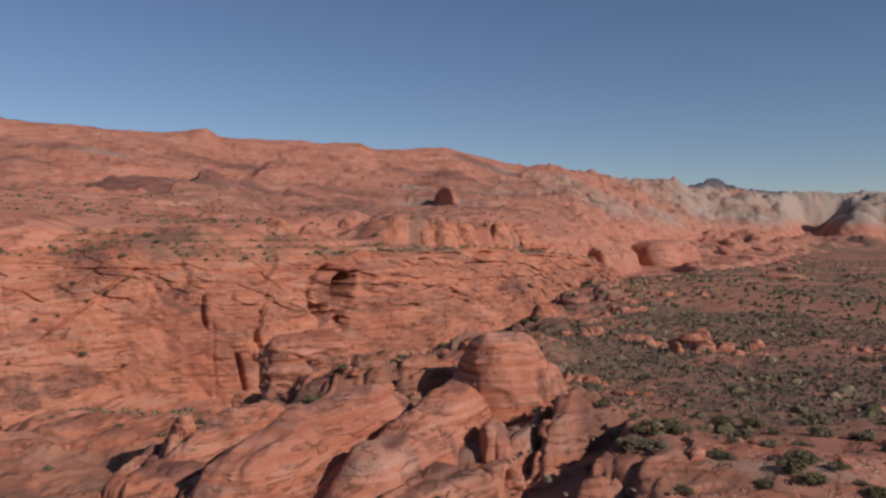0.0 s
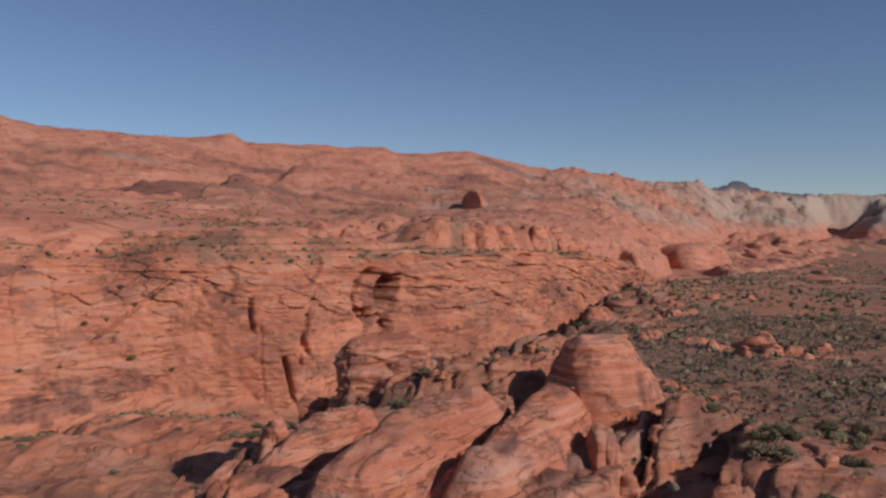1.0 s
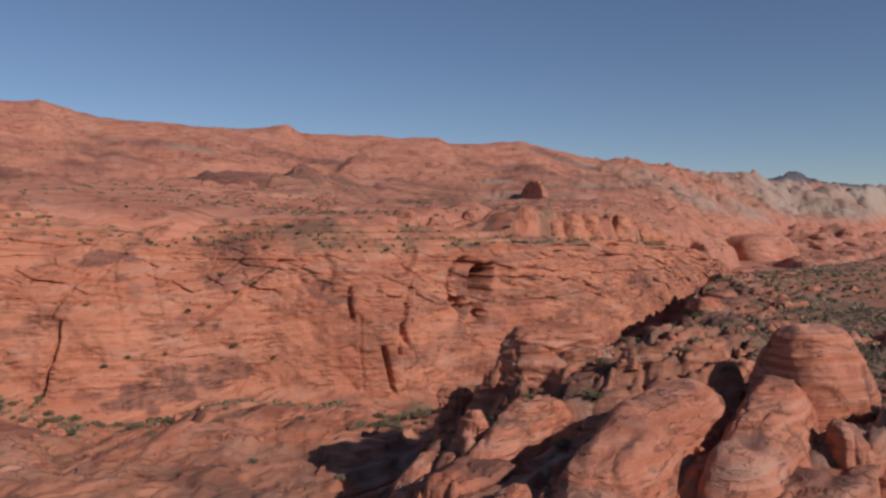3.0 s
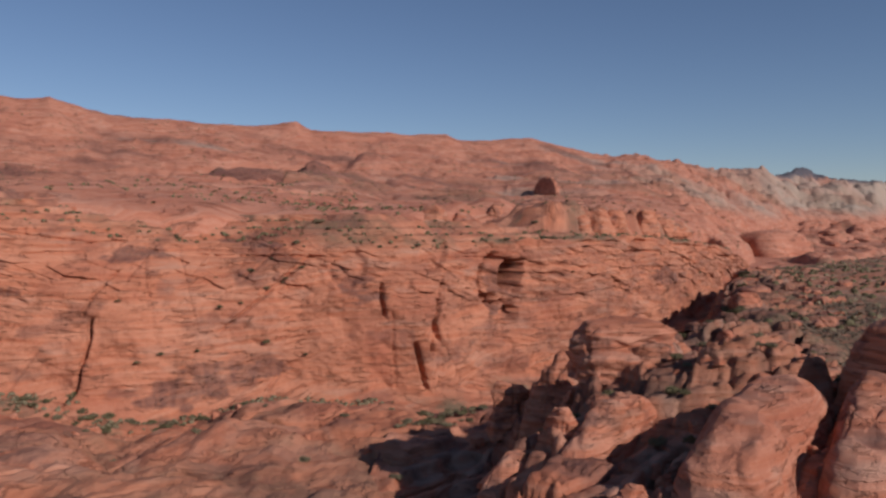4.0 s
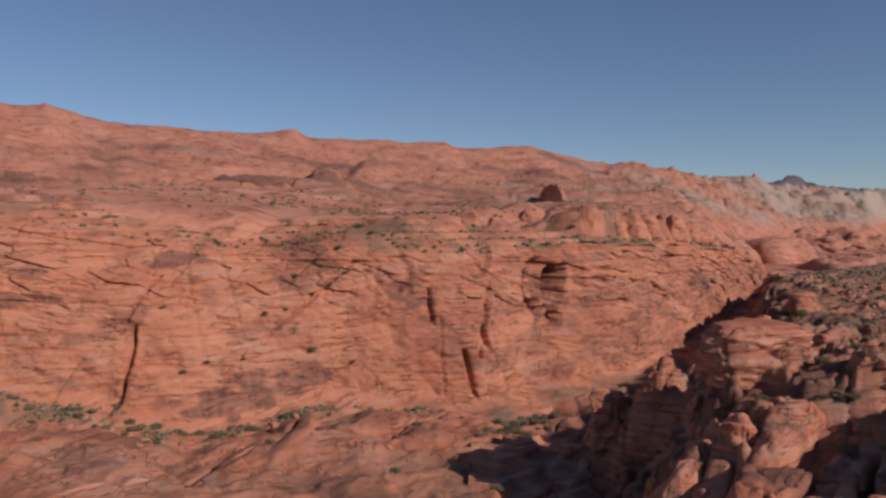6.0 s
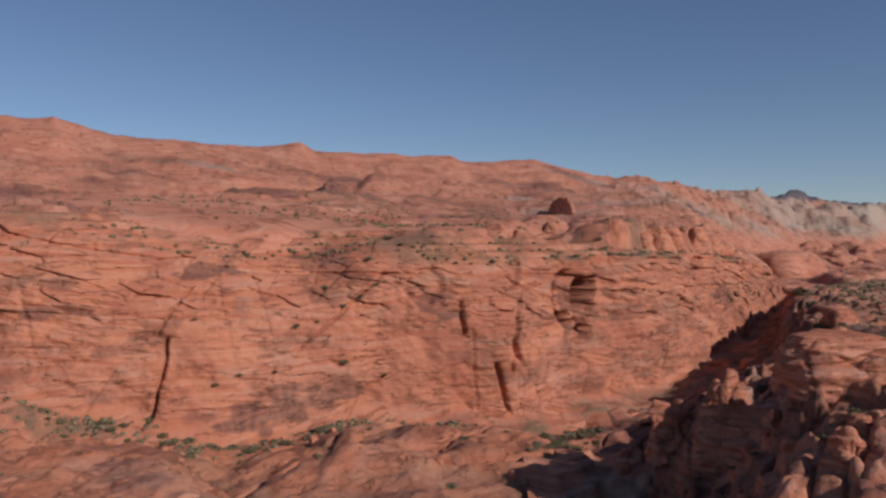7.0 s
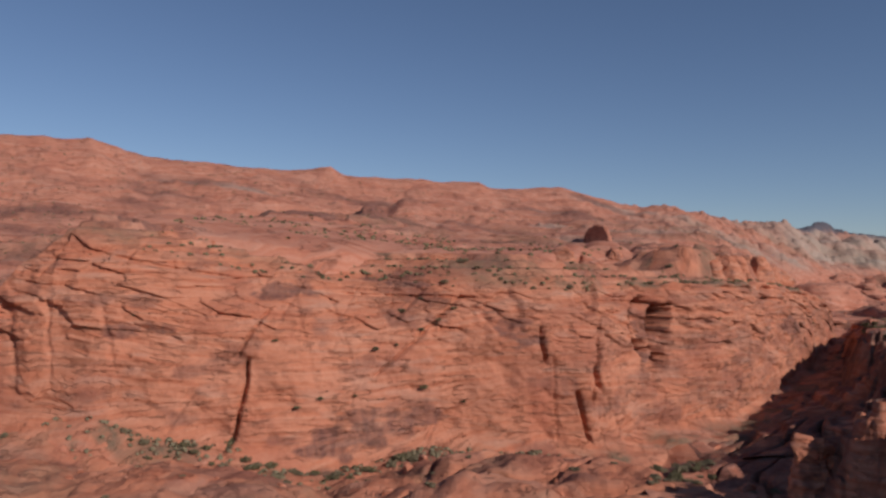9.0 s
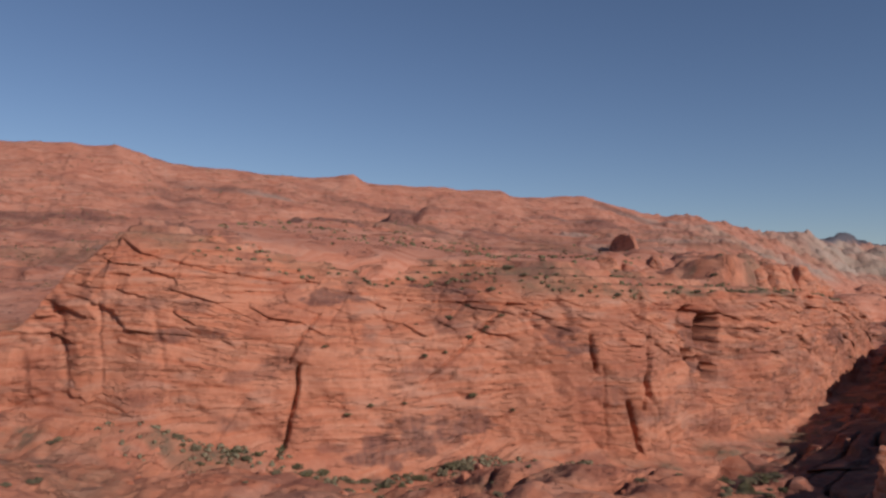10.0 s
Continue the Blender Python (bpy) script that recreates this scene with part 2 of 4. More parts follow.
PEAKS = ((-0.302, 10, 0.07, 0.022), (-0.105, 6, 0.05, 0.016), (-0.64, 8, 0.05, 0.03), (0.0, 4, 0.03, 0.03), (0.17, 4, 0.02, 0.03), (0.347, 15, 0.018, 0.018), (0.362, 9, 0.05, 0.05), (0.335, 5, 0.04, 0.04))
rise_left = curve((0, 0.1, 0.25, 0.5, 0.7, 0.85, 1.0, 1.3, 3), (0, 0.02, 0.08, 0.24, 0.42, 0.7, 1.0, 0.92, 0.8), 0.03)
rise_right = curve((0, 0.06, 0.15, 0.34, 0.74, 1.0, 1.3, 3), (0, 0.1, 0.27, 0.5, 0.87, 1.0, 0.95, 0.85), 0.02)


def wall_gap(x, y):
    """Distance behind the far wall's foot, about square to it."""
    slope = (wall_y(x + 4) - wall_y(x - 4)) / 8
    return (y - wall_y(x)) / np.sqrt(1 + slope * slope)


def canyon_floor(x, y, gap):
    z = -31 + 10 * smooth(6, 50, -gap) + 0.16 * np.clip(x + 10, 0, 90) + 6 * smooth(-150, -210, x)
    z = z + 8 * smooth(-18, -2, gap) * smooth(-130, -178, x) - 0.8 * smooth(-120, -150, x) * smooth(10, 40, -gap) + 3.5 * bump_at(x, y, -90, 160, 12, 8, -20, 3) - 4.5 * bump_at(x, y, -118, 176, 15, 26, 0, 3) - 8 * bump_at(x, y, -42, 228, 34, 22, 35, 3)
    z = z + 1.6 * fbm(x / 22, y / 22, 3.1, 3) + 3.2 * (ridged(x / 26, y / 26, 1.7, 3) - 0.5) * smooth(8, 40, -gap)
    return z


def bench(x, y):
    z = bench_z(y) + 0.8 * fbm(x / 30, y / 30, 8.2, 3) + 0.35 * fbm(x / 6, y / 6, 2.2, 3)
    near = smooth(45, 70, y) * smooth(180, 130, y)
    z = z + 2.0 * bump_at(x, y, 62, 355, 60, 22, 65, 4) + 4.2 * bump_at(x, y, 17, 93, 8, 9, 30, 3) + 1.6 * bump_at(x, y, 30, 78, 13, 9, 0, 3)
    return z - 2.6 * smooth(8, -22, x) * near - 3.0 * smooth(25, -10, x - edge_x(y)) * smooth(120, 190, y) - 4.0 * bump_at(x, y, -42, 80, 9, 13, 0, 3)


def west_of(x, y):
    """Metres west of the line where the promontory breaks off to its shaded flank."""
    return -36 + 0.31 * (y - 91) + 2.2 * fbm(x / 15, y / 15, 6.1, 3) - x


def land(x, y):
    """Height of the land, and the masks of its surface."""
    x, y = np.asarray(x, float), np.asarray(y, float)
    gap = wall_gap(x, y)
    out = x - edge_x(y)
    low = canyon_floor(x, y, gap)
    top = bench(x, y)
    shelf = out + 3.5 * fbm(x / 16, y / 16, 4.4, 3)
    near = low + (top - low) * smooth(-9, 2, shelf)
    fall = 0.95 * np.clip(west_of(x, y), 0, 15) * smooth(185, 160, y) * smooth(70, 90, y)
    near = np.where(near > low, np.maximum(near - fall, low), near)
    # Behind the wall: plateau, slopes and skyline.
    bearing = x / np.maximum(y, 60)
    cy, cz = crest_y(bearing), crest_z(bearing)
    knolls = 0 * bearing
    for pb, ph, west, east in PEAKS:
        knolls = knolls + ph * np.maximum(0, 1 - np.abs(bearing - pb) / np.where(bearing < pb, west, east)) ** 1.25
    foot = wall_y(x) + 16
    q = (y - foot) / np.maximum(cy - foot, 60)
    side = smooth(-80, 230, x)
    steep = smooth(90, 420, x)
    g = rise_left(q) * (1 - side) + rise_right(q) * side
    base = rim_z(x) - 1.6 + tread(x) * smooth(12, 70, gap)
    high = base + (cz - base) * g
    high = high + knolls * smooth(0.86, 1.0, q + 0.05 * fbm(x / 60, y / 60, 8.0, 2))
    mid = smooth(0.05, 0.35, q) * smooth(1.04, 0.85, q)
    high = high + mid * (7 * fbm(x / 130, y / 130, 6.6, 4) - 11 * (1 - ridged((x + 0.4 * y) / 150, y / 330, 2.5, 3)) + 3.5)
    high = high + smooth(0.9, 1.0, q) * 1.6 * fbm(x / 28, y / 90, 1.2, 3)
    high = high + smooth(0.03, 0.12, q) * (1.5 + 2.2 * mid) * fbm(x / 34, y / 34, 4.8, 4, 0.6)
    ledges = stair(high + 5 * fbm(x / 70, y / 70, 0.9, 3), 9.0, 0.9) - high - 5 * fbm(x / 70, y / 70, 0.9, 3)
    high = high + 0.45 * ledges * mid * smooth(-0.3, 0.3, fbm(x / 110, y / 110, 2.1, 2))
    high = high + (1 + 8 * ridged(x / 19 + 0.3, y / 17, 7.2, 2)) * bump_at(x, y, -6, 374, 64, 27, 16, 4) * (1 + 0.25 * fbm(x / 16, y / 16, 7.2, 3))
    high = high + 26 * bump_at(x, y, -268, 706, 70, 55, 20) - 4 * bump_at(x, y, -170, 690, 50, 50) - 15 * bump_at(x, y, -18, 740, 48, 75, -8, 3)
    high = high + steep * mid * 34 * (ridged((x - 0.3 * y) / 95, y / 300, 5.5, 4) - 0.5)
    high = high + steep * smooth(0.15, 0.4, q) * 9 * fbm(x / 45, y / 45, 3.7, 4, 0.6)
    # The pale tableland across the valley, cut off by a cleft.
    crags = ridged((x + 0.5 * y) / 210, (y - 0.3 * x) / 260, 3.1, 4)
    east = smooth(0.468, 0.535, bearing + 0.016 * fbm(x / 110, y / 110, 1.0, 4))
    climb = smooth(1500, 2330, y + 130 * fbm(x / 160, y / 160, 4.0, 3) - 900 * (bearing - 0.52))
    table = east * climb * (128 + 34 * (crags - 0.35) + 8 * fbm(x / 45, y / 45, 2, 4))
    cleft = smooth(0.43, 0.465, bearing) * smooth(0.53, 0.49, bearing) * smooth(2330, 2150, y)
    high = high - (high + 6) * 0.75 * cleft
    high = np.maximum(high, table)
    high = high + smooth(100, 140, x) * smooth(12, 24, gap) * smooth(900, 500, gap) * 4.5 * fbm(x / 20, y / 24, 8.3, 4, 0.6)
    rugged = smooth(95, 150, x) * smooth(10, 70, gap) * smooth(380, 120, gap)
    high = high + rugged * 13 * (ridged(x / 36, y / 62, 6.2, 4) - 0.4)
    near = near + smooth(75, 130, x) * smooth(330, 480, y) * 8 * (ridged(x / 34, y / 44, 4.2, 4) - 0.45)
    hid = smooth(128, 112, x) * smooth(-352, -335, x)
    back = smooth(12 + 18 * hid, 20 + 22 * hid, gap)
    z = near * (1 - back) + high * back
    # The hollow behind the alcove.
    z = z - 24 * bump_at(x, y, -46, 308, 22, 27, 0, 5) * smooth(58, 48, gap) * smooth(8, 12, gap)
    # Red mounds in the valley at the slopes' foot.
    for mx, my, mr, mh in ((480, 1290, 95, 30), (600, 1420, 80, 20), (385, 1150, 60, 15), (470, 1396, 60, 36), (720, 1530, 90, 18), (905, 1700, 110, 22), (300, 960, 50, 14)):
        z = np.where(y < 620, z, np.maximum(z, -11 + mh * bump_at(x, y, mx, my, mr, mr * 0.7, 40, 2.6) * (1 + 0.5 * fbm(x / 30, y / 30, 3, 4))))
    # Surface masks.
    white = smooth(0.12, 0.4, bearing + 0.16 * fbm(x / 160, y / 160, 7.7, 3)) * smooth(30, 62, z + 14 * fbm(x / 90, y / 90, 3.3, 3)) * back
    band = smooth(0.45, 0.75, fbm(x / 260, y / 60, 0.3 + z / 45, 4) + 0.55 * bump_at(x, y, 60, 850, 190, 160)) * back * smooth(0.3, 0.5, q) * smooth(0.97, 0.85, q)
    pale = np.maximum(white, 0.6 * band)
    dark = 0.75 * smooth(0.2, 0.8, fbm(x / 120, y / 60, 5.9, 4) + 1.2 * bump_at(x, y, -265, 660, 85, 45) - 0.15) * back * smooth(0.2, 0.4, q)
    basalt = back * (smooth(129, 137, z + 4 * fbm(x / 40, y / 40, 3, 3)) * smooth(0.88, 0.93, q) * smooth(0.27, 0.31, bearing) * smooth(0.46, 0.42, bearing) + 0.8 * smooth(1.0, 1.03, q) * smooth(-0.3, -0.36, bearing))
    flat = smooth(-6, 6, shelf) * (1 - back)
    brush = flat * (0.2 + 0.6 * bump_at(x, y, 75, 135, 75, 38, 10, 4) + 0.25 * smooth(150, 230, y) + 0.8 * smooth(-0.25, 0.35, fbm(x / 34, y / 34, 9.3, 3) + 0.4 * smooth(20, 50, x) * smooth(85, 125, y) * smooth(230, 150, y) - 0.1)) * (0.45 + 0.55 * smooth(78, 112, y))
    brush = np.maximum(brush, 0.45 * back * smooth(-0.05, 0.45, fbm(x / 75, y / 45, 6.9, 4)) * smooth(0.12, 0.3, q) * smooth(0.72, 0.5, q))
    valley = 0.85 * back * smooth(14, 0, z + 5 * fbm(x / 40, y / 40, 2.4, 3)) * smooth(150, 300, x)
    brush = np.maximum(brush, np.maximum(valley, 0.55 * smooth(0.05, 0.5, fbm(x / 14, y / 14, 4.1, 3)) * smooth(-1, -12, gap) * (1 - flat) * (1 - back)))
    return z, pale, dark, brush, basalt


def height(x, y):
    return float(land(np.array([x]), np.array([y]))[0][0])


def build_ground():
    fan = np.concatenate([np.linspace(-180, -50, 70, endpoint=False), np.linspace(-50, 50, 900, endpoint=False), np.linspace(50, 180, 70)])
    reach = np.concatenate([np.linspace(6, 110, 26, endpoint=False), np.linspace(110, 480, 210, endpoint=False), np.geomspace(480, 4700, 280)])
    th, r = np.meshgrid(np.radians(fan), reach)
    x, y = -45 + r * np.sin(th), -45 + r * np.cos(th)
    z, *m = land(x, y)
    inside = np.maximum(inner(x, y, NEAR_PATCH, 4, 10), inner(x, y, FAR_PATCH, 5, 11) * smooth(8, -2, wall_gap(x, y)))
    z = z - 4.0 * inside - 2.0 * smooth(-226, -220, x) * smooth(-34, -40, x) * smooth(124, 130, y) * smooth(4, -2, wall_gap(x, y))
    mesh = grid_mesh("ground", np.stack([x, y, z], axis=-1)[:, ::-1], masks(z.shape, *m)[:, ::-1])
    mesh.materials.append(LAND_ROCK)
    return tagged(new("ground", mesh), "red sandstone desert land with hills, valley and brush", "ground", kind="structure")


# ---- the far canyon wall ----
WALL_X = np.linspace(-360, 128, 900)
_wy = wall_y(WALL_X)
_run = np.concatenate([[0], np.cumsum(np.hypot(np.diff(WALL_X), np.diff(_wy)))])
CRACKS = (  # x, top z, foot z, half width, depth, lean
    (-154, -4, -28, 0.5, 3.5, 0.10), (-152, 9, -3, 0.45, 2.0, 0.4), (-66, -15, -28, 0.7, 4.0, -0.25), (-77, 4, -6, 0.55, 3.5, -0.16), (-60, -8, -14, 0.8, 3.0, -0.2),
    (-73, -5, -28, 0.35, 1.2, -0.05), (-58, 6, -18, 0.5, 2.0, 0.15), (-112, 15, 6, 0.7, 1.5, 0.8), (-101, 12, 5, 1.0, 2.6, 1.0), (-109, 4, -9, 0.6, 1.6, 1.1), (-206, 25, 17, 0.4, 1.2, 0.5),
    (99, 8, -8, 2.2, 9.0, -0.1), (90, 8, -3, 1.2, 4.0, -0.3))


def build_wall():
    run = np.linspace(0, _run[-1], 1350)
    x0 = np.interp(run, _run, WALL_X)
    y0 = wall_y(x0)
    tx, ty = np.gradient(x0, run), np.gradient(y0, run)
    size = np.hypot(tx, ty)
    # The ways back into the rock, evened along the wall so that they never cross.
    even = np.ones(201) / 201
    inx, iny = (np.convolve(np.pad(a, 100, mode="edge"), even, "valid") for a in (-ty / size, tx / size))
    inx, iny = inx / np.hypot(inx, iny), iny / np.hypot(inx, iny)
    # Profile from the talus up the face and back over the rim.
    key_v = (0, 0.1, 0.16, 0.5, 0.62, 0.78, 0.86, 1.0)
    v = np.linspace(0, 1, 250)[:, None]
    rim = rim_z(x0)[None, :]
    full = np.where(x0 < -205, 31.0 - 0.12 * np.maximum(0, -230 - x0), rim_z(x0))[None, :]
    foot = canyon_floor(x0, y0 - 4, np.full_like(x0, -4.0))[None, :]
    tall = np.maximum(full - foot, 4)
    back = np.interp(v, key_v, (-16, -5, 0, 6, 10, 20, 27, 62))
    lift = np.interp(v, key_v, (-0.05, 0.02, 0.07, 0.6, 0.74, 0.93, 1.0, 1.0))
    v2 = smooth(0.8, 1.0, v)
    soft = lambda a: sum(np.roll(a, k, 0) for k in range(-4, 5)) / 9
    b2, l2 = soft(np.repeat(back, 1, 1)), soft(lift)
    b2[:5], b2[-5:], l2[:5], l2[-5:] = back[:5], back[-5:], lift[:5], lift[-5:]
    thin = wall_back(x0)[None, :]
    b2 = np.where(b2 < 0, b2, b2 * (thin + (1 - thin) * smooth(0.84, 1.0, v)))
    z = foot + tall * np.where(l2 > 0.1, np.minimum(1.0, l2 * (1 + 0.16 * smooth(-45, -15, x0)[None, :])), l2)
    z = np.where(z > rim, rim + 0.03 * (z - rim), z) + tread(x0)[None, :] * v2
    face = smooth(0.08, 0.17, v) * smooth(0.88, 0.76, v) * smooth(0.3, -2.5, z - rim)
    top = smooth(0.8, 0.9, v)
    s = run[None, :] + 0 * v
    o = b2 + 0 * s
    # Buttresses, bays and ledges.
    o = o + face * (2.4 * fbm(s / 34, 0.7, z / 60, 3) + 1.0 * fbm(s / 9, 2.1, z / 7, 5, 0.56))
    # Sets of cross-beds, each with its own dip; the high and the eastern rock is craggier than the smooth face below.
    sway = 2.0 * fbm(s / 45, 0.3, z / 40, 2)
    beds = np.floor((z + sway + 0.03 * s) / 8.5)
    bed = z + 0.5 * sway + 9 * noise3(s / 75, beds * 5.37, 0.7)
    crag = np.clip(0.15 + 0.85 * smooth(-6, 9, z + 5 * fbm(s / 25, 1.0, z / 15, 3)) + 0.45 * smooth(-75, -45, x0)[None, :] * smooth(-14, -4, z), 0, 1.1)
    for step, amp in ((7.5, 0.65), (2.6, 0.55), (1.1, 0.28)):
        k = bed / step + 0.35 * fbm(s / (step * 4), 3.3, z / 40, 2)
        f = k - np.floor(k)
        strong = np.clip(0.4 + 1.5 * noise3(s / (step * 3.5), np.floor(k) * 7.7, 0.5), 0, 1.6)
        o = o + face * (0.2 + 0.9 * crag) * amp * strong * (0.5 - f + 1.1 * smooth(0.7, 1.0, f))
    # Blocks broken out of the upper wall, and the undercut below the rim's cap.
    lump, gap_l = cells(s / 7.0 + 0.3 * z, bed / 3.6, 23)
    o = o + face * smooth(0.35, 0.8, crag) * (0.8 * lump + 0.55 * (1 - gap_l) * smooth(0.0, 0.3, noise3(s / 19, z / 9, 6.1)))
    o = o + face * 2.4 * np.exp(-((z - rim + 1.7) / 0.75) ** 2) * smooth(-0.25, 0.2, noise3(s / 17, 3.0, 0.2)) * smooth(-206, -190, x0)[None, :]
    o = o + face * 1.6 * np.exp(-((z - rim + 6.5 + 2 * noise3(s / 30, 1.2, 0.4)) / 0.6) ** 2) * smooth(0.0, 0.3, noise3(s / 21, 6.0, 0.9)) * smooth(-200, -185, x0)[None, :]
    joint = np.abs(noise3(s / 11 + 0.25 * z / 11, 9.1, z / 45))
    o = o + face * 0.7 * np.exp(-(joint / 0.06) ** 2) * smooth(-0.2, 0.3, noise3(s / 40, 4.0, z / 20))
    joint = np.abs(noise3(s / 14 - 0.5 * z / 11, 2.1, z / 30))
    o = o + face * 0.8 * np.exp(-(joint / 0.05) ** 2) * smooth(0.0, 0.3, noise3(s / 24, 8.0, z / 14))
    X = x0[None, :] + inx[None, :] * o
    for cx, zt, zb, w, depth, lean in CRACKS:
        line = cx + lean * (z - zt) + 0.9 * noise3(z / 5, cx, 0.3)
        cut = np.exp(-(np.abs(X - line) / w) ** 3) * smooth(zb - 1.5, zb + 1, z) * smooth(zt + 1.5, zt - 1, z)
        o = o + depth * cut
    # The arched alcove, with the broken slot below it, and shallow spalls.
    for cx, cz, rx, rz, depth in ((-40, 4, 6.5, 8.5, 2.4), (-43, -3, 3.0, 2.0, 5), (-37, -8, 3.2, 2.4, 6), (-88, 9, 6, 5, 1.8), (-62, 13, 4, 5, 3), (-112, -23, 11, 5, 0.6), (-140, -20, 9, 4, 0.5),
                                  (-160, -6, 12, 4, 0.5), (-185, 2, 14, 4, 0.7), (-100, 4, 9, 6, 1.4)):
        d = ((X - cx) / rx) ** 2 + (np.where(z > cz, z - cz, (z - cz) * 0.8) / rz) ** 2 + 0.25 * fbm(s / 4, z / 4, 0.2, 2)
        crisp = 0.08 if depth > 4 else 0.3
        o = o + face * depth * smooth(0.95 + crisp, 0.95 - crisp, d)
    d = ((X + 35.8) / 4.0) ** 2 + ((z - 5.4 - 0.4 * (X + 35.8)) / 4.8) ** 2 + 0.25 * fbm(s / 4, z / 4, 0.2, 2)
    hole = face * smooth(1.05, 0.92, d)
    ring = np.sqrt(((X + 40) / 7.0) ** 2 + ((z - 3.5) / 9.0) ** 2) + 0.12 * fbm(s / 3, z / 3, 4.2, 3)
    o = o + face * 4.5 * np.exp(-((ring - 1.0) / 0.12) ** 2) * smooth(5, -3, X + 40 + 0.35 * (z - 3.5))
    o = o * (1 - hole) + np.maximum(o, 44) * hole
    z = z + top * (1.2 * fbm(s / 15, o / 10, 5.5, 3, 0.45))
    z = z + top * 0.95 * (stair(z + 0.8 * fbm(s / 25, o / 14, 1.5, 2), 2.4, 0.97) - z) - 5 * smooth(0.92, 1.0, v) * top
    z = z + (1 - face) * (1 - top) * 0.8 * fbm(s / 6, o / 6, 1.1, 3)
    # The knobbly mass that stands back from the rim beyond the alcove.
    mass = (smooth(-12, 0, x0) * smooth(66, 44, x0))[None, :] * smooth(0.872, 0.895, v + 0.012 * fbm(s / 9, 0.4, 0.1, 2)) * smooth(1.0, 0.95, v)
    z = z + mass * (8.5 + 6 * (ridged(s / 8, o / 9, 3.7, 2) - 0.4))
    x, y = x0 + inx * o, y0 + iny * o
    low = smooth(0.5, -5, o)
    z = z * (1 - low) + low * (canyon_floor(x, y, o) + 0.8 + 0.7 * fbm(x / 7, y / 7, 5.0, 4) - 4 * smooth(0.05, 0.0, v))
    dark = 0.5 * smooth(0.4, 0.9, fbm(s / 12, z / 6, 7.1, 5))
    # Dark patches; the two at the alcove and its slot paint in their shade.
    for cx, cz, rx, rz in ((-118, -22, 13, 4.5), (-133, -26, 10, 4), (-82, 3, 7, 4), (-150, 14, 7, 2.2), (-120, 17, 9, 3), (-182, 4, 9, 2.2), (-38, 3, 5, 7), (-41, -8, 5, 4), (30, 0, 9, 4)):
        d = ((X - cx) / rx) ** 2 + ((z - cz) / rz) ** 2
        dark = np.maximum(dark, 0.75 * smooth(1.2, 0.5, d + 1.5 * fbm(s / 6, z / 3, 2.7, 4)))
    dark = np.maximum(dark, 0.42 * smooth(-85, -45, X) * smooth(-0.5, 0.4, fbm(s / 9, z / 3, 1.4, 4)))
    dark = np.maximum(dark, 0.7 * top * smooth(0.0, 0.5, fbm(s / 18, o / 8, 3.9, 3)))
    pale = 0.22 * smooth(0.3, 0.85, fbm(s / 10, z / 2, 2.9, 4))
    brush = np.maximum(0.7 * top * smooth(0.15, 0.6, fbm(s / 20, o / 9, 8.8, 3)), (1 - face) * (1 - top) * smooth(-0.1, 0.5, fbm(s / 12, o / 7, 4.8, 3)))
    P = np.stack([x, y, z], axis=-1)
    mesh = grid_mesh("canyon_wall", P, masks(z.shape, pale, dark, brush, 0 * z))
    lay = mesh.attributes.new("bedding", "FLOAT_VECTOR", "POINT")
    lay.data.foreach_set("vector", np.stack([s, o, bed], axis=-1).astype(np.float32).ravel())
    mesh.materials.append(WALL_ROCK)
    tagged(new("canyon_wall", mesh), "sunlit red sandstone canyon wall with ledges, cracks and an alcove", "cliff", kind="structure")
    return P


WALL = build_wall()


# ---- the near promontory ----
NEAR_PATCH, FAR_PATCH = (-62, 42, 58, 217), (-32, 122, 205, 440)


def inner(x, y, box, a, b):
    """0 at a patch's border (a metres in), 1 from b metres in."""
    return np.minimum(np.minimum(smooth(box[0] + a, box[0] + b, x), smooth(box[1] - a, box[1] - b, x)), np.minimum(smooth(box[2] + a, box[2] + b, y), smooth(box[3] - a, box[3] - b, y)))


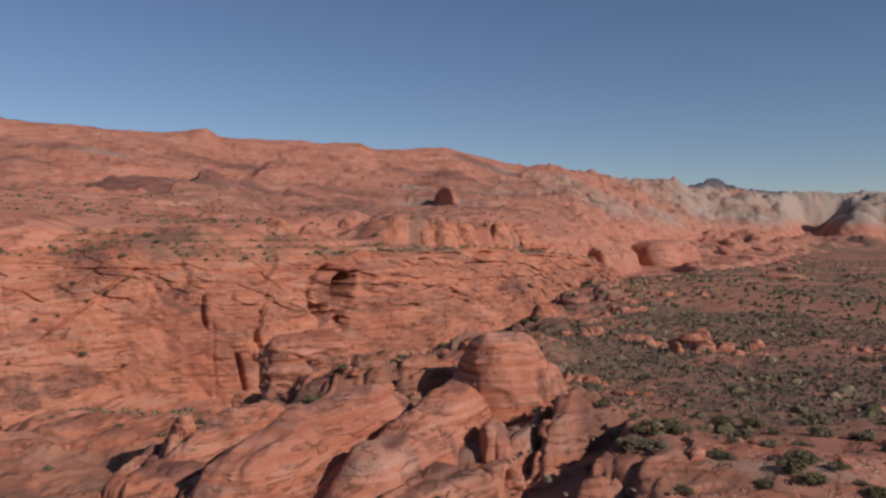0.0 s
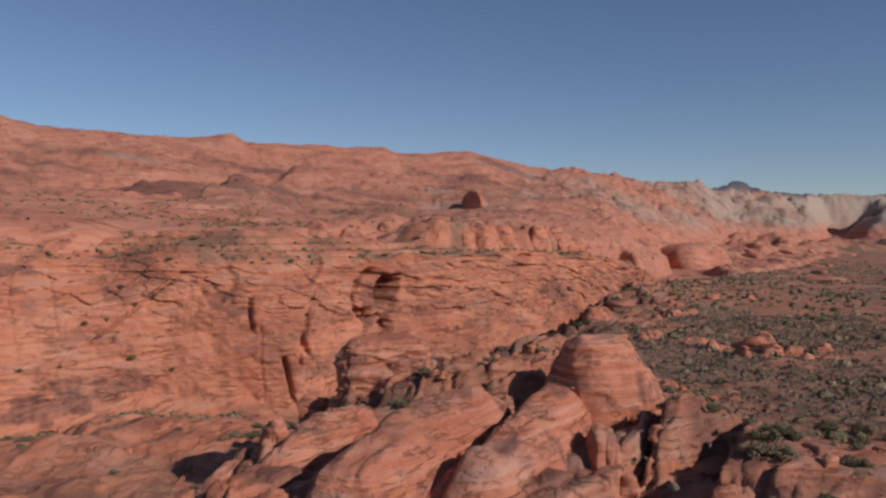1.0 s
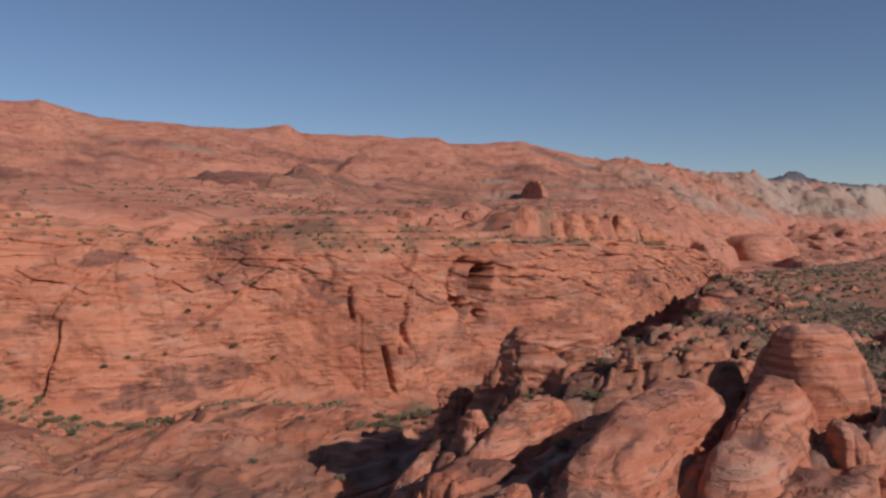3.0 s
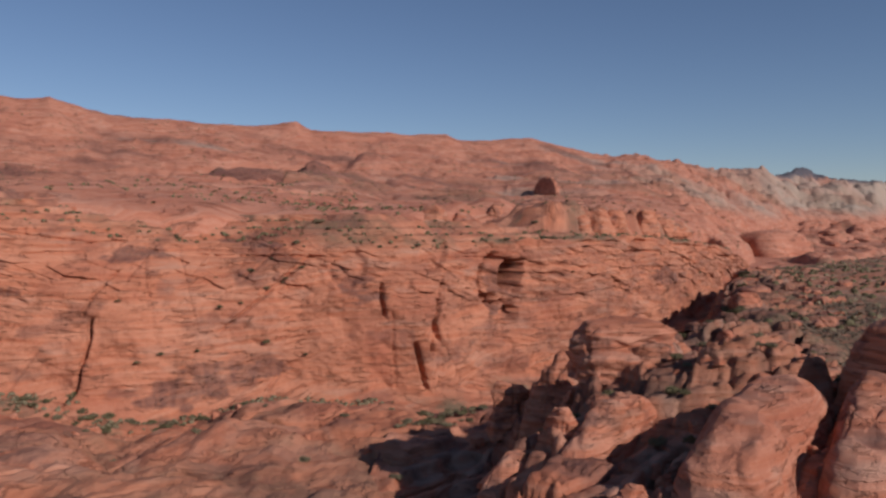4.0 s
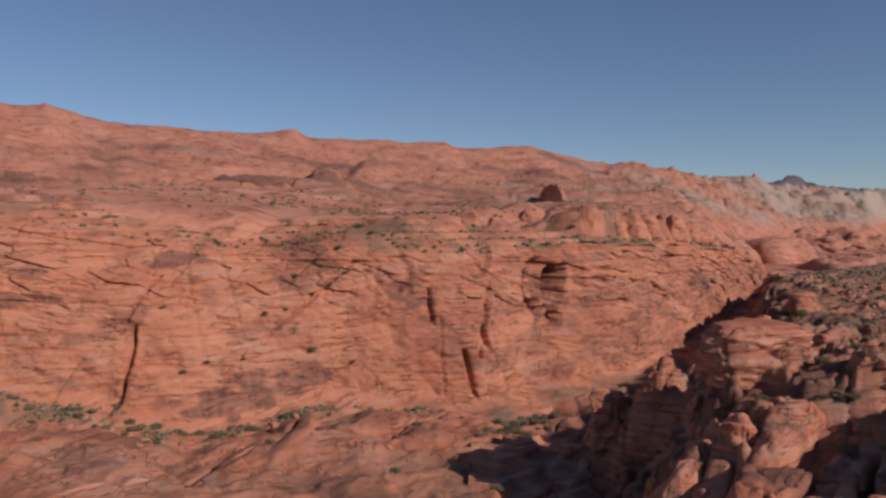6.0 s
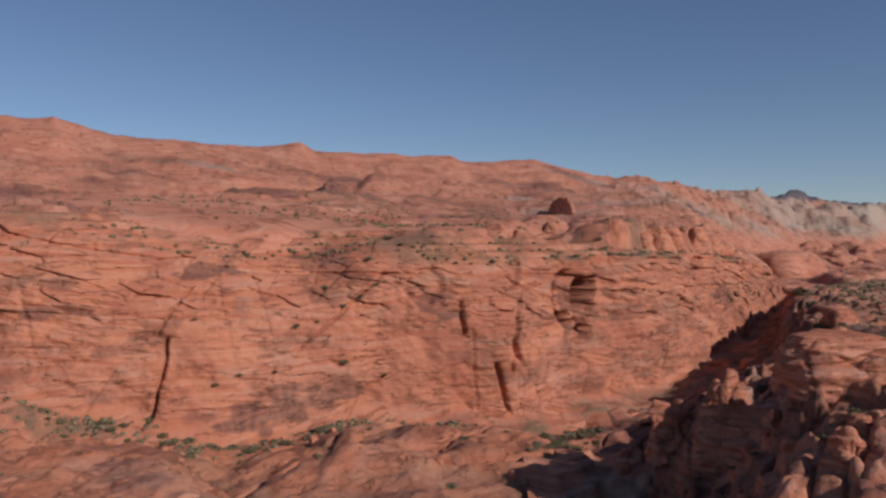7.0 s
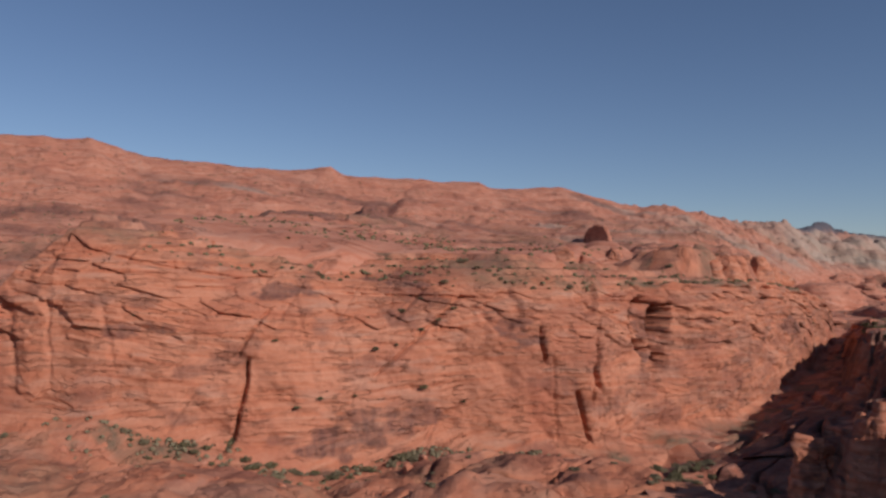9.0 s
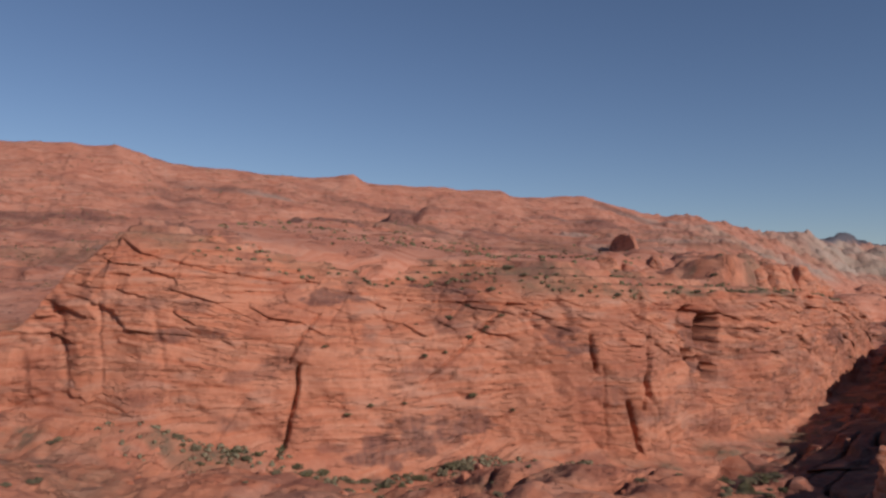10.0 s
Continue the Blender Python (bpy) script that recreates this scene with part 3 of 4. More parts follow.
def rim_land(x, y, box=NEAR_PATCH):
    """Broken ledges and clefts of the rim, above the plain land."""
    z, pale, dark, brush, basalt = land(x, y)
    out = x - edge_x(y)
    p, run = 0.82 * (x + 10) - 0.57 * (y - 92), 0.57 * (x + 10) + 0.82 * (y - 92)
    stray = 3 * fbm(x / 14, y / 14, 2.2, 2)
    rough = np.maximum(smooth(30, 14, x + stray) * smooth(215, 195, y), smooth(36, 12, out + 2 * stray) * smooth(175, 205, y)) * smooth(58, 70, y)
    wave = 1.2 * fbm(x / 12, y / 12, 0.4, 2)
    blocks = 2.4 * (ridged((p + wave) / 10, run / 36, 4.7, 2) - 0.42)
    on = rough * smooth(-26, -8, out)
    west = west_of(x, y)
    flank = smooth(0, 5, west) * smooth(185, 165, y) * smooth(60, 80, y)
    z2 = z + on * blocks * (1 - 0.6 * flank)
    z2 = z2 + 4 * bump_at(x, y, -16, 122, 13, 17, 12, 3) + 5 * bump_at(x, y, -19, 127, 8.5, 9, 12, 6) + 5 * bump_at(x, y, -5, 112, 9, 8, 0, 4) + 4 * bump_at(x, y, 0, 140, 12, 14, 0, 4)
    z2 = z2 + 4.5 * bump_at(x, y, 14, 176, 16, 12, 40, 4) + 3.5 * bump_at(x, y, -18, 109, 10, 11, 0, 3) + 10 * bump_at(x, y, -33, 149, 8, 9, 0, 4) + 3 * bump_at(x, y, -18, 150, 13, 10, 20, 4)
    cleft = np.abs(noise3((p + wave) / 6.5, run / 40, 9.9))
    z2 = z2 - rough * 5.0 * np.exp(-(cleft / 0.09) ** 2) * smooth(-0.25, 0.2, noise3(x / 17, y / 17, 6.6))
    z2 = z2 + rough * 0.9 * (1 - 0.1 * flank) * (stair(z2 - 0.16 * p + 0.5 * fbm(x / 9, y / 9, 1.1, 2), 2.4, 0.92) + 0.16 * p - z2)
    bend = 0.5 * fbm(x / 5, y / 5, 2.9, 2)
    big, gap_b = cells((p + 2 * bend) / 6.5, (run + 2 * bend) / 12.0, 3)
    small, gap_s = cells((p + bend) / 2.6, (run - bend) / 5.0, 13)
    z2 = z2 + rough * smooth(-16, -4, out) * (1 - 0.15 * flank) * (1.3 * big - 0.9 * (1 - gap_b) + 0.35 * small - 0.3 * (1 - gap_s))
    z2 = z2 + rough * 0.3 * (stair(z2 + 0.2 * fbm(x / 4, y / 4, 7.1, 2), 0.55, 0.9) - z2) + 0.2 * fbm(x / 1.6, y / 1.6, 3.3, 3)
    edge = inner(x, y, box, 0, 6)
    # The far rim's extra dark mask holds varnish and painted-in shade together.
    return z + 0.06 + (z2 - z - 0.06) * edge, 0.5 * smooth(0.3, 0.8, fbm(x / 9, y / 9, z / 3, 3)), np.maximum(0.75 * smooth(0.0, 0.6, fbm(x / 10, y / 10, 6, 3)), 0.85 * smooth(165, 195, y) * smooth(-0.5, 0.15, fbm(x / 9, y / 9, 4, 3))) * rough, brush * (1 - (0.65 - 0.4 * smooth(165, 195, y)) * rough), basalt


def build_promontory():
    for name, label, box, dx, dy in (("promontory", "broken red sandstone rim with ledges and clefts above the canyon", NEAR_PATCH, 0.28, 0.38),
                                     ("canyon_rim", "dark broken sandstone rim along the narrow canyon", FAR_PATCH, 0.6, 0.75)):
        x, y = np.meshgrid(np.arange(box[0], box[1] + 0.1, dx), np.arange(box[2], box[3] + 0.1, dy))
        z, *m = rim_land(x, y, box)
        z = z + (0.03 if box is FAR_PATCH else 0.0)
        mesh = grid_mesh(name, np.stack([x, y, z], axis=-1), masks(z.shape, *m))
        mesh.materials.append(NEAR_ROCK)
        tagged(new(name, mesh), label, "rock outcrop", kind="structure")


build_ground()
build_promontory()


def floor_land(x, y):
    """Slickrock swells, clefts and soil of the canyon floor."""
    z, pale, dark, brush, basalt = land(x, y)
    gap = wall_gap(x, y)
    far = smooth(-6, -22, gap)
    w = 6 * fbm(x / 30, y / 30, 5.1, 2)
    swell = ridged((x + 0.5 * y + w) / 24, (y - 0.4 * x) / 34, 2.2, 2)
    z2 = z + far * 4.2 * (swell - 0.45) + 1.1 * fbm(x / 9, y / 9, 2.6, 4, 0.55)
    cleft = np.abs(noise3((x - 0.6 * y + w) / 21, (y + 0.2 * x) / 60, 7.3))
    z2 = z2 - far * 2.6 * np.exp(-(cleft / 0.04) ** 2) * smooth(-0.1, 0.3, noise3(x / 30, y / 30, 1.9))
    z2 = z2 + 0.12 * (stair(z2 + 0.8 * fbm(x / 12, y / 12, 3.1, 2), 1.7, 0.9) - z2) + 0.12 * fbm(x / 1.8, y / 1.8, 4.3, 3)
    edge = np.minimum(np.minimum(smooth(-230, -222, x), smooth(-34, -44, x)), smooth(122, 132, y))
    soil = np.maximum(smooth(0.62, 0.36, swell) * far, 0.8 * smooth(-28, -8, gap) * smooth(-0.2, 0.3, fbm(x / 18, y / 18, 6.4, 3)))
    return z + 0.06 + (z2 - z - 0.06) * edge, 0.2 * smooth(0.3, 0.8, fbm(x / 12, y / 12, z / 4, 3)), 0.5 * smooth(0.3, 0.8, fbm(x / 9, y / 9, 1, 3)), 0.42 * soil, basalt


def build_floor():
    x, k = np.meshgrid(np.arange(-232, -31.9, 0.5), np.linspace(0, 1, 230))
    y = 120 + k * (wall_y(x) + 3 - 120)
    z, *m = floor_land(x, y)
    z = z - 6 * smooth(-57, -50, x) * smooth(213, 206, y)
    mesh = grid_mesh("canyon_floor", np.stack([x, y, z], axis=-1), masks(z.shape, *m))
    mesh.materials.append(FLOOR_ROCK)
    tagged(new("canyon_floor", mesh), "red slickrock swells and brushy soil on the canyon floor", "ground", kind="structure")


build_floor()


def surface(x, y):
    """Height of what one stands on."""
    if -60 < x < 40 and 60 < y < 215:
        return float(rim_land(np.array([x]), np.array([y]))[0][0])
    if -30 < x < 120 and 215 <= y < 438 and wall_gap(np.array([x]), np.array([y]))[0] < 0:
        return float(rim_land(np.array([x]), np.array([y]), FAR_PATCH)[0][0])
    if -230 < x < -34 and 122 < y < wall_y(x):
        return float(floor_land(np.array([x]), np.array([y]))[0][0])
    return height(x, y)


def rock_mesh(name, sx, sy, sz, seed, rings=64, spokes=110, ledge=0.9, square=2.6, rough=1.0, lean=0.0, taper=0.25, crown=0.62, root=0.25, pale=0.3, cant=0.0, facets=0, stain_shade=0.6):
    """A weathered sandstone body: rounded above, bedded in ledges, split by joints. Its base lies a little below z = 0."""
    v = np.linspace(0, 1, rings)[:, None]
    a = np.linspace(0, 2 * np.pi, spokes, endpoint=False)[None, :]
    lift = np.sin(v * np.pi / 2) ** 0.9
    c, s = np.cos(a), np.sin(a)
    around = (np.abs(c) ** square + np.abs(s) ** square) ** (-1 / square)
    in_ = np.cos(v * np.pi / 2) ** crown * (1 - taper * lift * 0.6)
    z = sz * lift * (1 + root) - root * sz + 0 * a
    x, y = sx * in_ * around * c, sy * in_ * around * s
    # Flat breaks: the body is cut back to a few random planes.
    cut = random.Random(seed)
    for _ in range(facets):
        a, up, reach = cut.uniform(0, 2 * math.pi), cut.uniform(-0.1, 0.75), cut.uniform(0.55, 0.85)
        nx, ny, nz = math.cos(a) * math.sqrt(1 - up * up), math.sin(a) * math.sqrt(1 - up * up), up
        over = 0.92 * np.maximum(0, x / sx * nx + y / sy * ny + z / sz * nz - reach)
        x, y, z = x - over * nx * sx, y - over * ny * sy, z - over * nz * sz
    k = seed * 3.7
    low = 0.16 * fbm(x / (sx * 0.9) + k, y / (sy * 0.9), z / (sz * 0.8), 3)
    bed = z + 0.35 * ledge * fbm(x / 4 + k, y / 4, z / 4, 2)
    steps = 0
    for step, amp in ((ledge * 2.3, 0.34), (ledge * 0.8, 0.13)):
        f = bed / step - np.floor(bed / step)
        hard = np.clip(0.6 + noise3(np.floor(bed / step) * 3.3 + k, x / 9, y / 9), 0, 1.4)
        steps = steps - amp * hard * (0.5 - f + 1.1 * smooth(0.8, 1.0, f))
    joint = np.abs(noise3(x / (0.45 * sx) + k, y / (0.9 * sy), 0.5 + z / (3 * sz)))
    split = -0.10 * min(sx, sy) * np.exp(-(joint / 0.045) ** 2) * smooth(-0.2, 0.3, noise3(x / sx, y / sx, k))
    grain = 0.16 * fbm(x / 1.5 + k, y / 1.5, z / 1.1, 4) * min(1.0, sz / 4)
    push = rough * (low * min(sx, sy) + (steps * min(1.0, sz / 4) + split) + grain)
    d = np.hypot(x / sx, y / sy) + 1e-6
    x, y = x + push * (x / sx) / d * np.minimum(1, d * 2.5), y + push * (y / sy) / d * np.minimum(1, d * 2.5)
    z = z + rough * (0.10 * sz * fbm(x / (sx * 0.7) + k, y / (sx * 0.7), 1.0, 3) + 0.5 * grain) * smooth(0.3, 0.8, v) + lean * y + cant * x
    pale = pale * smooth(0.25, 0.75, fbm(x / 7 + k, y / 7, z / 1.3, 3))
    dark = stain_shade * smooth(0.95 - stain_shade, 1.4 - stain_shade, fbm(x / 3.5, y / 3.5 + k, z / 4, 4))
    P = np.stack([x, y, z], axis=-1)
    P[-1] = P[-1].mean(axis=0)
    return grid_mesh(name, P, masks(z.shape, pale, dark), close=True)


def rock(name, label, x, y, z, size, turn=0, seed=1, material=None, group="", category="rock", **shape):
    ob = new(name, rock_mesh(name, *size, seed, **shape))
    ob.data.materials.append(material or NEAR_ROCK)
    ob.matrix_world = pose(x, y, z, 0, 0, turn)
    return tagged(ob, label, category, group)


# Fins and domes of the near rim.
FIN = "banded salmon-red sandstone fin rising from the canyon rim"
rock("rock_fin", FIN, -14.6, 84.6, -5.7, (6.2, 22, 10.6), -32, 3, lean=0.2, cant=-0.12, square=3.4, ledge=1.1, rings=110, spokes=200, crown=0.45, root=0.6, rough=0.75)
rock("rock_fin", FIN + " below a dome", -3.3, 86.0, -6, (5.6, 22, 10.2), -29, 9, lean=0.22, cant=-0.12, square=3.4, ledge=1.0, rings=110, spokes=200, crown=0.45, root=0.6, rough=0.75)
DOME = "rounded orange-red sandstone dome with level bedding"
rock("rock_dome", DOME, 7.8, 103.0, -3, (8.2, 8.6, 13.6), 12, 5, square=2.3, ledge=1.0, rings=110, spokes=170, taper=0.5, crown=0.55, pale=0.1, rough=1.0)
rock("rock_dome", "lower shoulder of an orange-red sandstone dome", 12.2, 106.5, -3, (6.0, 6.5, 9.5), -10, 6, square=2.6, ledge=0.9, rings=90, spokes=140, taper=0.4, crown=0.5, pale=0.1, rough=1.0)
rock("rock_block", "rounded red sandstone block beside the fins", 6.3, 89, -2.5, (3.4, 4.4, 5.6), -15, 12, square=3, facets=7)
rock("rock_block", "low red sandstone block split by a dark cleft", -0.5, 74.5, -7, (3.5, 4, 6), -10, 14, square=3, facets=7)
rock("rock_slab", "thin overhanging red caprock slab on a ledge", -21.3, 124.5, 5.6, (7.4, 5.5, 2.9), 14, 21, square=5, ledge=0.7, taper=0.12, rings=90, spokes=150, crown=0.16, root=1.8, rough=1.4)
rock("rock_fin", "low weathered red sandstone fin on the rim", -26.5, 98, -6, (3.0, 13, 7.8), -35, 31, square=3, lean=0.14, cant=-0.2, crown=0.6)
rock("rock_fin", "low rough red fin at the rim's edge", -35, 99, -10, (2.8, 12, 7.4), -36, 33, square=3, lean=0.1, cant=-0.2, crown=0.6)
rock("rock_block", "pale striped red sandstone knob on the canyon side", -37, 152, -10.2, (5.5, 4, 3.8), 20, 41, square=5, crown=0.2, ledge=0.6, root=1.5, rough=1.3, rings=70, spokes=130, facets=7)
rock("rock_slab", "red sandstone shelf on the rim's shoulder", -4, 133, -6, (8, 9, 6.5), 15, 45, square=4, crown=0.35, facets=7)
rock("rock_slab", "red sandstone shelf on the rim's far shoulder", -12, 153, -8, (8, 9, 7), 15, 47, square=4, crown=0.35, facets=7)
rock("rock_slab", "broken red rim rock with dark clefts", 8, 160, -7, (9, 8, 5.5), 25, 49, square=4, crown=0.4, facets=7)
# Rocks of the far rim, darkened with it: varnish and painted shade.
for k, (x, y, sx, sz) in enumerate(((33, 247, 6, 3.5), (50, 296, 9, 4), (62, 344, 7, 3), (76, 378, 11, 5))):
    rock("rock_block", "dark red rim rock standing over the narrow canyon", x, y, surface(x, y) - 1.5, (sx, sx * 1.2, sz), 30 * k, 140 + k, square=3, crown=0.5, rings=44, spokes=80, root=0.8, facets=7, stain_shade=0.9)
rock("rock_slab", "broken red rim rock above the canyon bend", 22, 196, -8, (10, 9, 6), 25, 51, square=4, crown=0.4, facets=7)
# Outcrops on the bench: broken heaps of a few rocks each.
heap = random.Random(5)
for k, (x, y, r) in enumerate(((53, 262, 9), (62, 268, 7), (44, 254, 6), (60, 192, 9), (66, 178, 8), (52, 193, 8), (74, 182, 7), (95, 180, 4), (36, 206, 7), (72, 300, 7), (90, 322, 8), (48, 230, 6), (30, 128, 4), (24, 142, 5))):
    for j in range(4):
        px, py = x + heap.gauss(0, 0.6 * r), y + heap.gauss(0, 0.45 * r)
        big = r * heap.uniform(0.3, 0.62)
        # Strongly darkened: rock varnish, plus the faces' shade painted into the colour.
        rock("rock_outcrop", "low broken dark red sandstone outcrop on the brushy bench", px, py, surface(px, py) - 0.3 * big, (big, big * heap.uniform(0.6, 1.0), big * heap.uniform(0.55, 0.9)), heap.uniform(0, 180), 60 + 4 * k + j,
             group="outcrops on the bench", square=heap.uniform(2.6, 5), rings=30, spokes=52, crown=heap.uniform(0.35, 0.7), rough=1.2, root=0.8, pale=0, ledge=0.7, facets=8, stain_shade=0.9)
# Hummocks along the plateau's rim, and rocks far off.
lumps = random.Random(17)
for k in range(34):
    x = -12 + 72 * k / 21 if k < 22 else lumps.uniform(-66, -14)
    slope = float(wall_y(x + 4) - wall_y(x - 4)) / 8
    if k < 22:
        y = float(wall_y(x)) + (22 + lumps.uniform(-2, 10)) * math.sqrt(1 + slope * slope)
        sx, sz = lumps.uniform(5.5, 8.5), lumps.uniform(5.5, 9) * (1 - 0.45 * smooth(30, 56, x)) * (0.6 + 0.4 * smooth(-10, 2, x))
        base = float(rim_z(x)) + 4.5
    else:
        y = float(wall_y(x)) + lumps.uniform(40, 62) * math.sqrt(1 + slope * slope)
        sx, sz = lumps.uniform(6, 12), lumps.uniform(5, 8)
        base = height(x, y) - 3.5
    rock("rock_hummock", "rounded red sandstone hummock on the canyon wall's rim", x, y, base, (sx, sx * lumps.uniform(0.8, 1.3), sz), lumps.uniform(0, 180), 80 + k, FLOOR_ROCK, "hummocks along the rim",
         square=lumps.uniform(2.2, 3.0), ledge=1.2, rings=44, spokes=70, rough=1.15, crown=lumps.uniform(0.7, 1.0), root=0.8, facets=4)
rock("rock_tower", "dark leaning red sandstone rock on the slope", 2, 792, 44, (4.5, 30, 25), 25, 101, LAND_ROCK, square=4, ledge=3, crown=0.5, root=0.8, pale=0, rough=0.6)
rock("rock_mound", "rounded red sandstone mound with a shaded face", 238, 850, -14, (42, 40, 29), 25, 103, LAND_ROCK, square=3.6, ledge=3, crown=0.5, root=0.5, pale=0, rough=0.7)

# Red rocks scattered through the valley, past the end of the canyon.
VALLEY_ROCKS = [rock_mesh("valley_rock", 1.0, 0.85 + 0.1 * k, 0.75, 170 + k, rings=26, spokes=44, ledge=0.16, square=2.6, crown=0.75, rough=1.4, pale=0, root=0.5, facets=5) for k in range(6)]
for mesh in VALLEY_ROCKS:
    mesh.materials.append(LAND_ROCK)
far = random.Random(23)
for k in range(110):
    y = far.uniform(430, 1350)
    x = float(np.interp(y, (430, 485, 700, 780, 1130, 1430), (75, 105, 190, 215, 350, 550))) + far.gauss(35, 45) + 0.12 * (y - 430) * far.random()
    big = far.uniform(3, 8) * (0.5 + y / 1000)
    ob = new("valley_rock", VALLEY_ROCKS[far.randrange(6)])
    ob.matrix_world = pose(x, y, height(x, y) - 0.15 * big, 0, 0, far.uniform(0, 360)) @ Matrix.Diagonal((big, big * far.uniform(0.7, 1.6), big * far.uniform(0.3, 0.75), 1))
    tagged(ob, "low red weathered sandstone rock among the valley scrub", "rock", "rocks in the valley")


# ---- loose stones ----
STONES = [rock_mesh("boulder", 1.0 + 0.25 * (k % 3), 0.9 + 0.2 * (k % 2), 1.0 + 0.2 * (k % 4), 200 + k, rings=14, spokes=26, ledge=0.5, square=3.8, crown=0.4, rough=1.3, pale=0, facets=9) for k in range(9)]
for mesh in STONES:
    mesh.materials.append(NEAR_ROCK)
    mesh.polygons.foreach_set("use_smooth", np.zeros(len(mesh.polygons), bool))


def scatter_stones(group, label, count, place, sizes, seed, sink=0.25):
    rng = random.Random(seed)
    for k in range(count):
        x, y = place(rng)
        big = sizes[0] + (sizes[1] - sizes[0]) * rng.random() ** 2.5
        ob = new("boulder", STONES[rng.randrange(len(STONES))])
        ob.matrix_world = pose(x, y, surface(x, y) - sink * big, rng.uniform(-14, 14), rng.uniform(-14, 14), rng.uniform(0, 360)) @ Matrix.Diagonal((big, big, big * rng.uniform(0.6, 1.0), 1))
        tagged(ob, label, "boulder", group)


scatter_stones("boulders on the rim", "angular red sandstone boulder on the rim", 140, lambda r: (r.uniform(-44, 12), r.uniform(74, 175)), (0.4, 2.0), 11)
scatter_stones("boulders on the canyon floor", "red sandstone boulder on the canyon floor", 50, lambda r: (r.uniform(-200, -50), r.uniform(150, 208)), (0.4, 1.8), 12)
scatter_stones("boulders on the bench", "red sandstone boulder among the brush", 40, lambda r: (r.uniform(12, 80), r.uniform(66, 210)), (0.3, 1.5), 13)


# ---- plants ----
def leaf_cloud(rng, clumps, leaves, leaf, flat=0.8):
    """Small bent leaf faces gathered in uneven clumps, about 1 m in radius."""
    verts, faces = [], []
    for _ in range(clumps):
        a, r = rng.uniform(0, 2 * math.pi), rng.random() ** 0.6 * 0.78
        c = Vector((r * math.cos(a), r * math.sin(a), flat * (0.25 + 0.75 * rng.random() * (1.1 - r * r * 0.8))))
        w = rng.uniform(0.2, 0.36)
        for _ in range(leaves):
            d = Vector((rng.gauss(0, 1), rng.gauss(0, 1), rng.gauss(0, 1))).normalized()
            q = c + d * w * rng.uniform(0.5, 1.0)
            q.z = max(q.z, 0.04)
            u = d.orthogonal().normalized()
            v = d.cross(u)
            t = rng.uniform(0, 6.3)
            u, v = u * math.cos(t) + v * math.sin(t), v * math.cos(t) - u * math.sin(t)
            size = leaf * rng.uniform(0.7, 1.3)
            k = len(verts)
            verts += [q - u * size, q + v * size * 0.7 + d * size * 0.4, q + u * size, q - v * size * 0.6 + d * size * 0.2]
            faces.append((k, k + 1, k + 2, k + 3))
    mesh = bpy.data.meshes.new("foliage")
    mesh.from_pydata(verts, [], faces)
    return mesh


def stem_mesh(rng, stems, thick, tall, spread):
    """Tapered crooked stems from one root."""
    bm = bmesh.new()
    for _ in range(stems):
        a = rng.uniform(0, 2 * math.pi)
        at, rings = Vector((0, 0, -0.15)), []
        for k in range(5):
            w = thick * (1 - 0.2 * k)
            rings.append([bm.verts.new(at + Vector((w * math.cos(j * 1.257), w * math.sin(j * 1.257), 0))) for j in range(5)])
            at = at + Vector((spread * math.cos(a) * 0.25 + rng.uniform(-0.05, 0.05), spread * math.sin(a) * 0.25 + rng.uniform(-0.05, 0.05), tall * 0.25))
        for lo, hi in zip(rings, rings[1:]):
            for j in range(5):
                bm.faces.new((lo[j], lo[(j + 1) % 5], hi[(j + 1) % 5], hi[j]))
        bm.faces.new(rings[-1])
    return bm


def plant(name, crown, material, seed, clumps, leaves, leaf, stems, thick, tall, spread, flat=0.8):
    rng = random.Random(seed)
    root = new(name)
    part("stems" if stems > 1 else "trunk", stem_mesh(rng, stems, thick, tall, spread), BARK, root)
    part(crown, leaf_cloud(rng, clumps, leaves, leaf, flat), material, root)
    return root


def plants(models, group, label, category, spots, sizes, seed):
    """Copies of the models on the ground at the spots."""
    rng = random.Random(seed)
    for x, y, z in spots:
        w = sizes[0] + (sizes[1] - sizes[0]) * rng.random() ** 1.6
        ob = copy_thing(models[rng.randrange(len(models))], Matrix())
        ob.matrix_basis = pose(x, y, z, 0, 0, rng.uniform(0, 360)) @ Matrix.Diagonal((w, w * rng.uniform(0.8, 1.15), w * rng.uniform(0.5, 0.85), 1))
        tagged(ob, label, category, group)


def remove_model(ob):
    for o in (*ob.children_recursive, ob):
        bpy.data.objects.remove(o)


def spots_on(count, place, seed, keep=lambda x, y, r: True):
    rng, out = random.Random(seed), []
    while len(out) < count:
        x, y = place(rng)
        if keep(x, y, rng):
            out.append((x, y, surface(x, y) - 0.05))
    return out


SAGES = [plant("shrub", "foliage", SAGE, 300 + k, 22, 42, 0.085, 5, 0.045, 0.5, 0.5, 0.75) for k in range(5)]
GREENS = [plant("shrub", "foliage", JUNIPER, 320 + k, 24, 44, 0.085, 5, 0.05, 0.6, 0.5, 0.95) for k in range(4)]
TREES = [plant("juniper", "crown", JUNIPER, 340 + k, 34, 46, 0.085, 1, 0.12, 0.75, 0.1, 1.3) for k in range(3)]


def on_bench(x, y, r):
    return x > edge_x(y) + 14 and not (x < 18 and 70 < y < 118) and r.random() < 0.35 + 0.65 * (noise.noise((x / 22, y / 22, 3.0)) > -0.1)


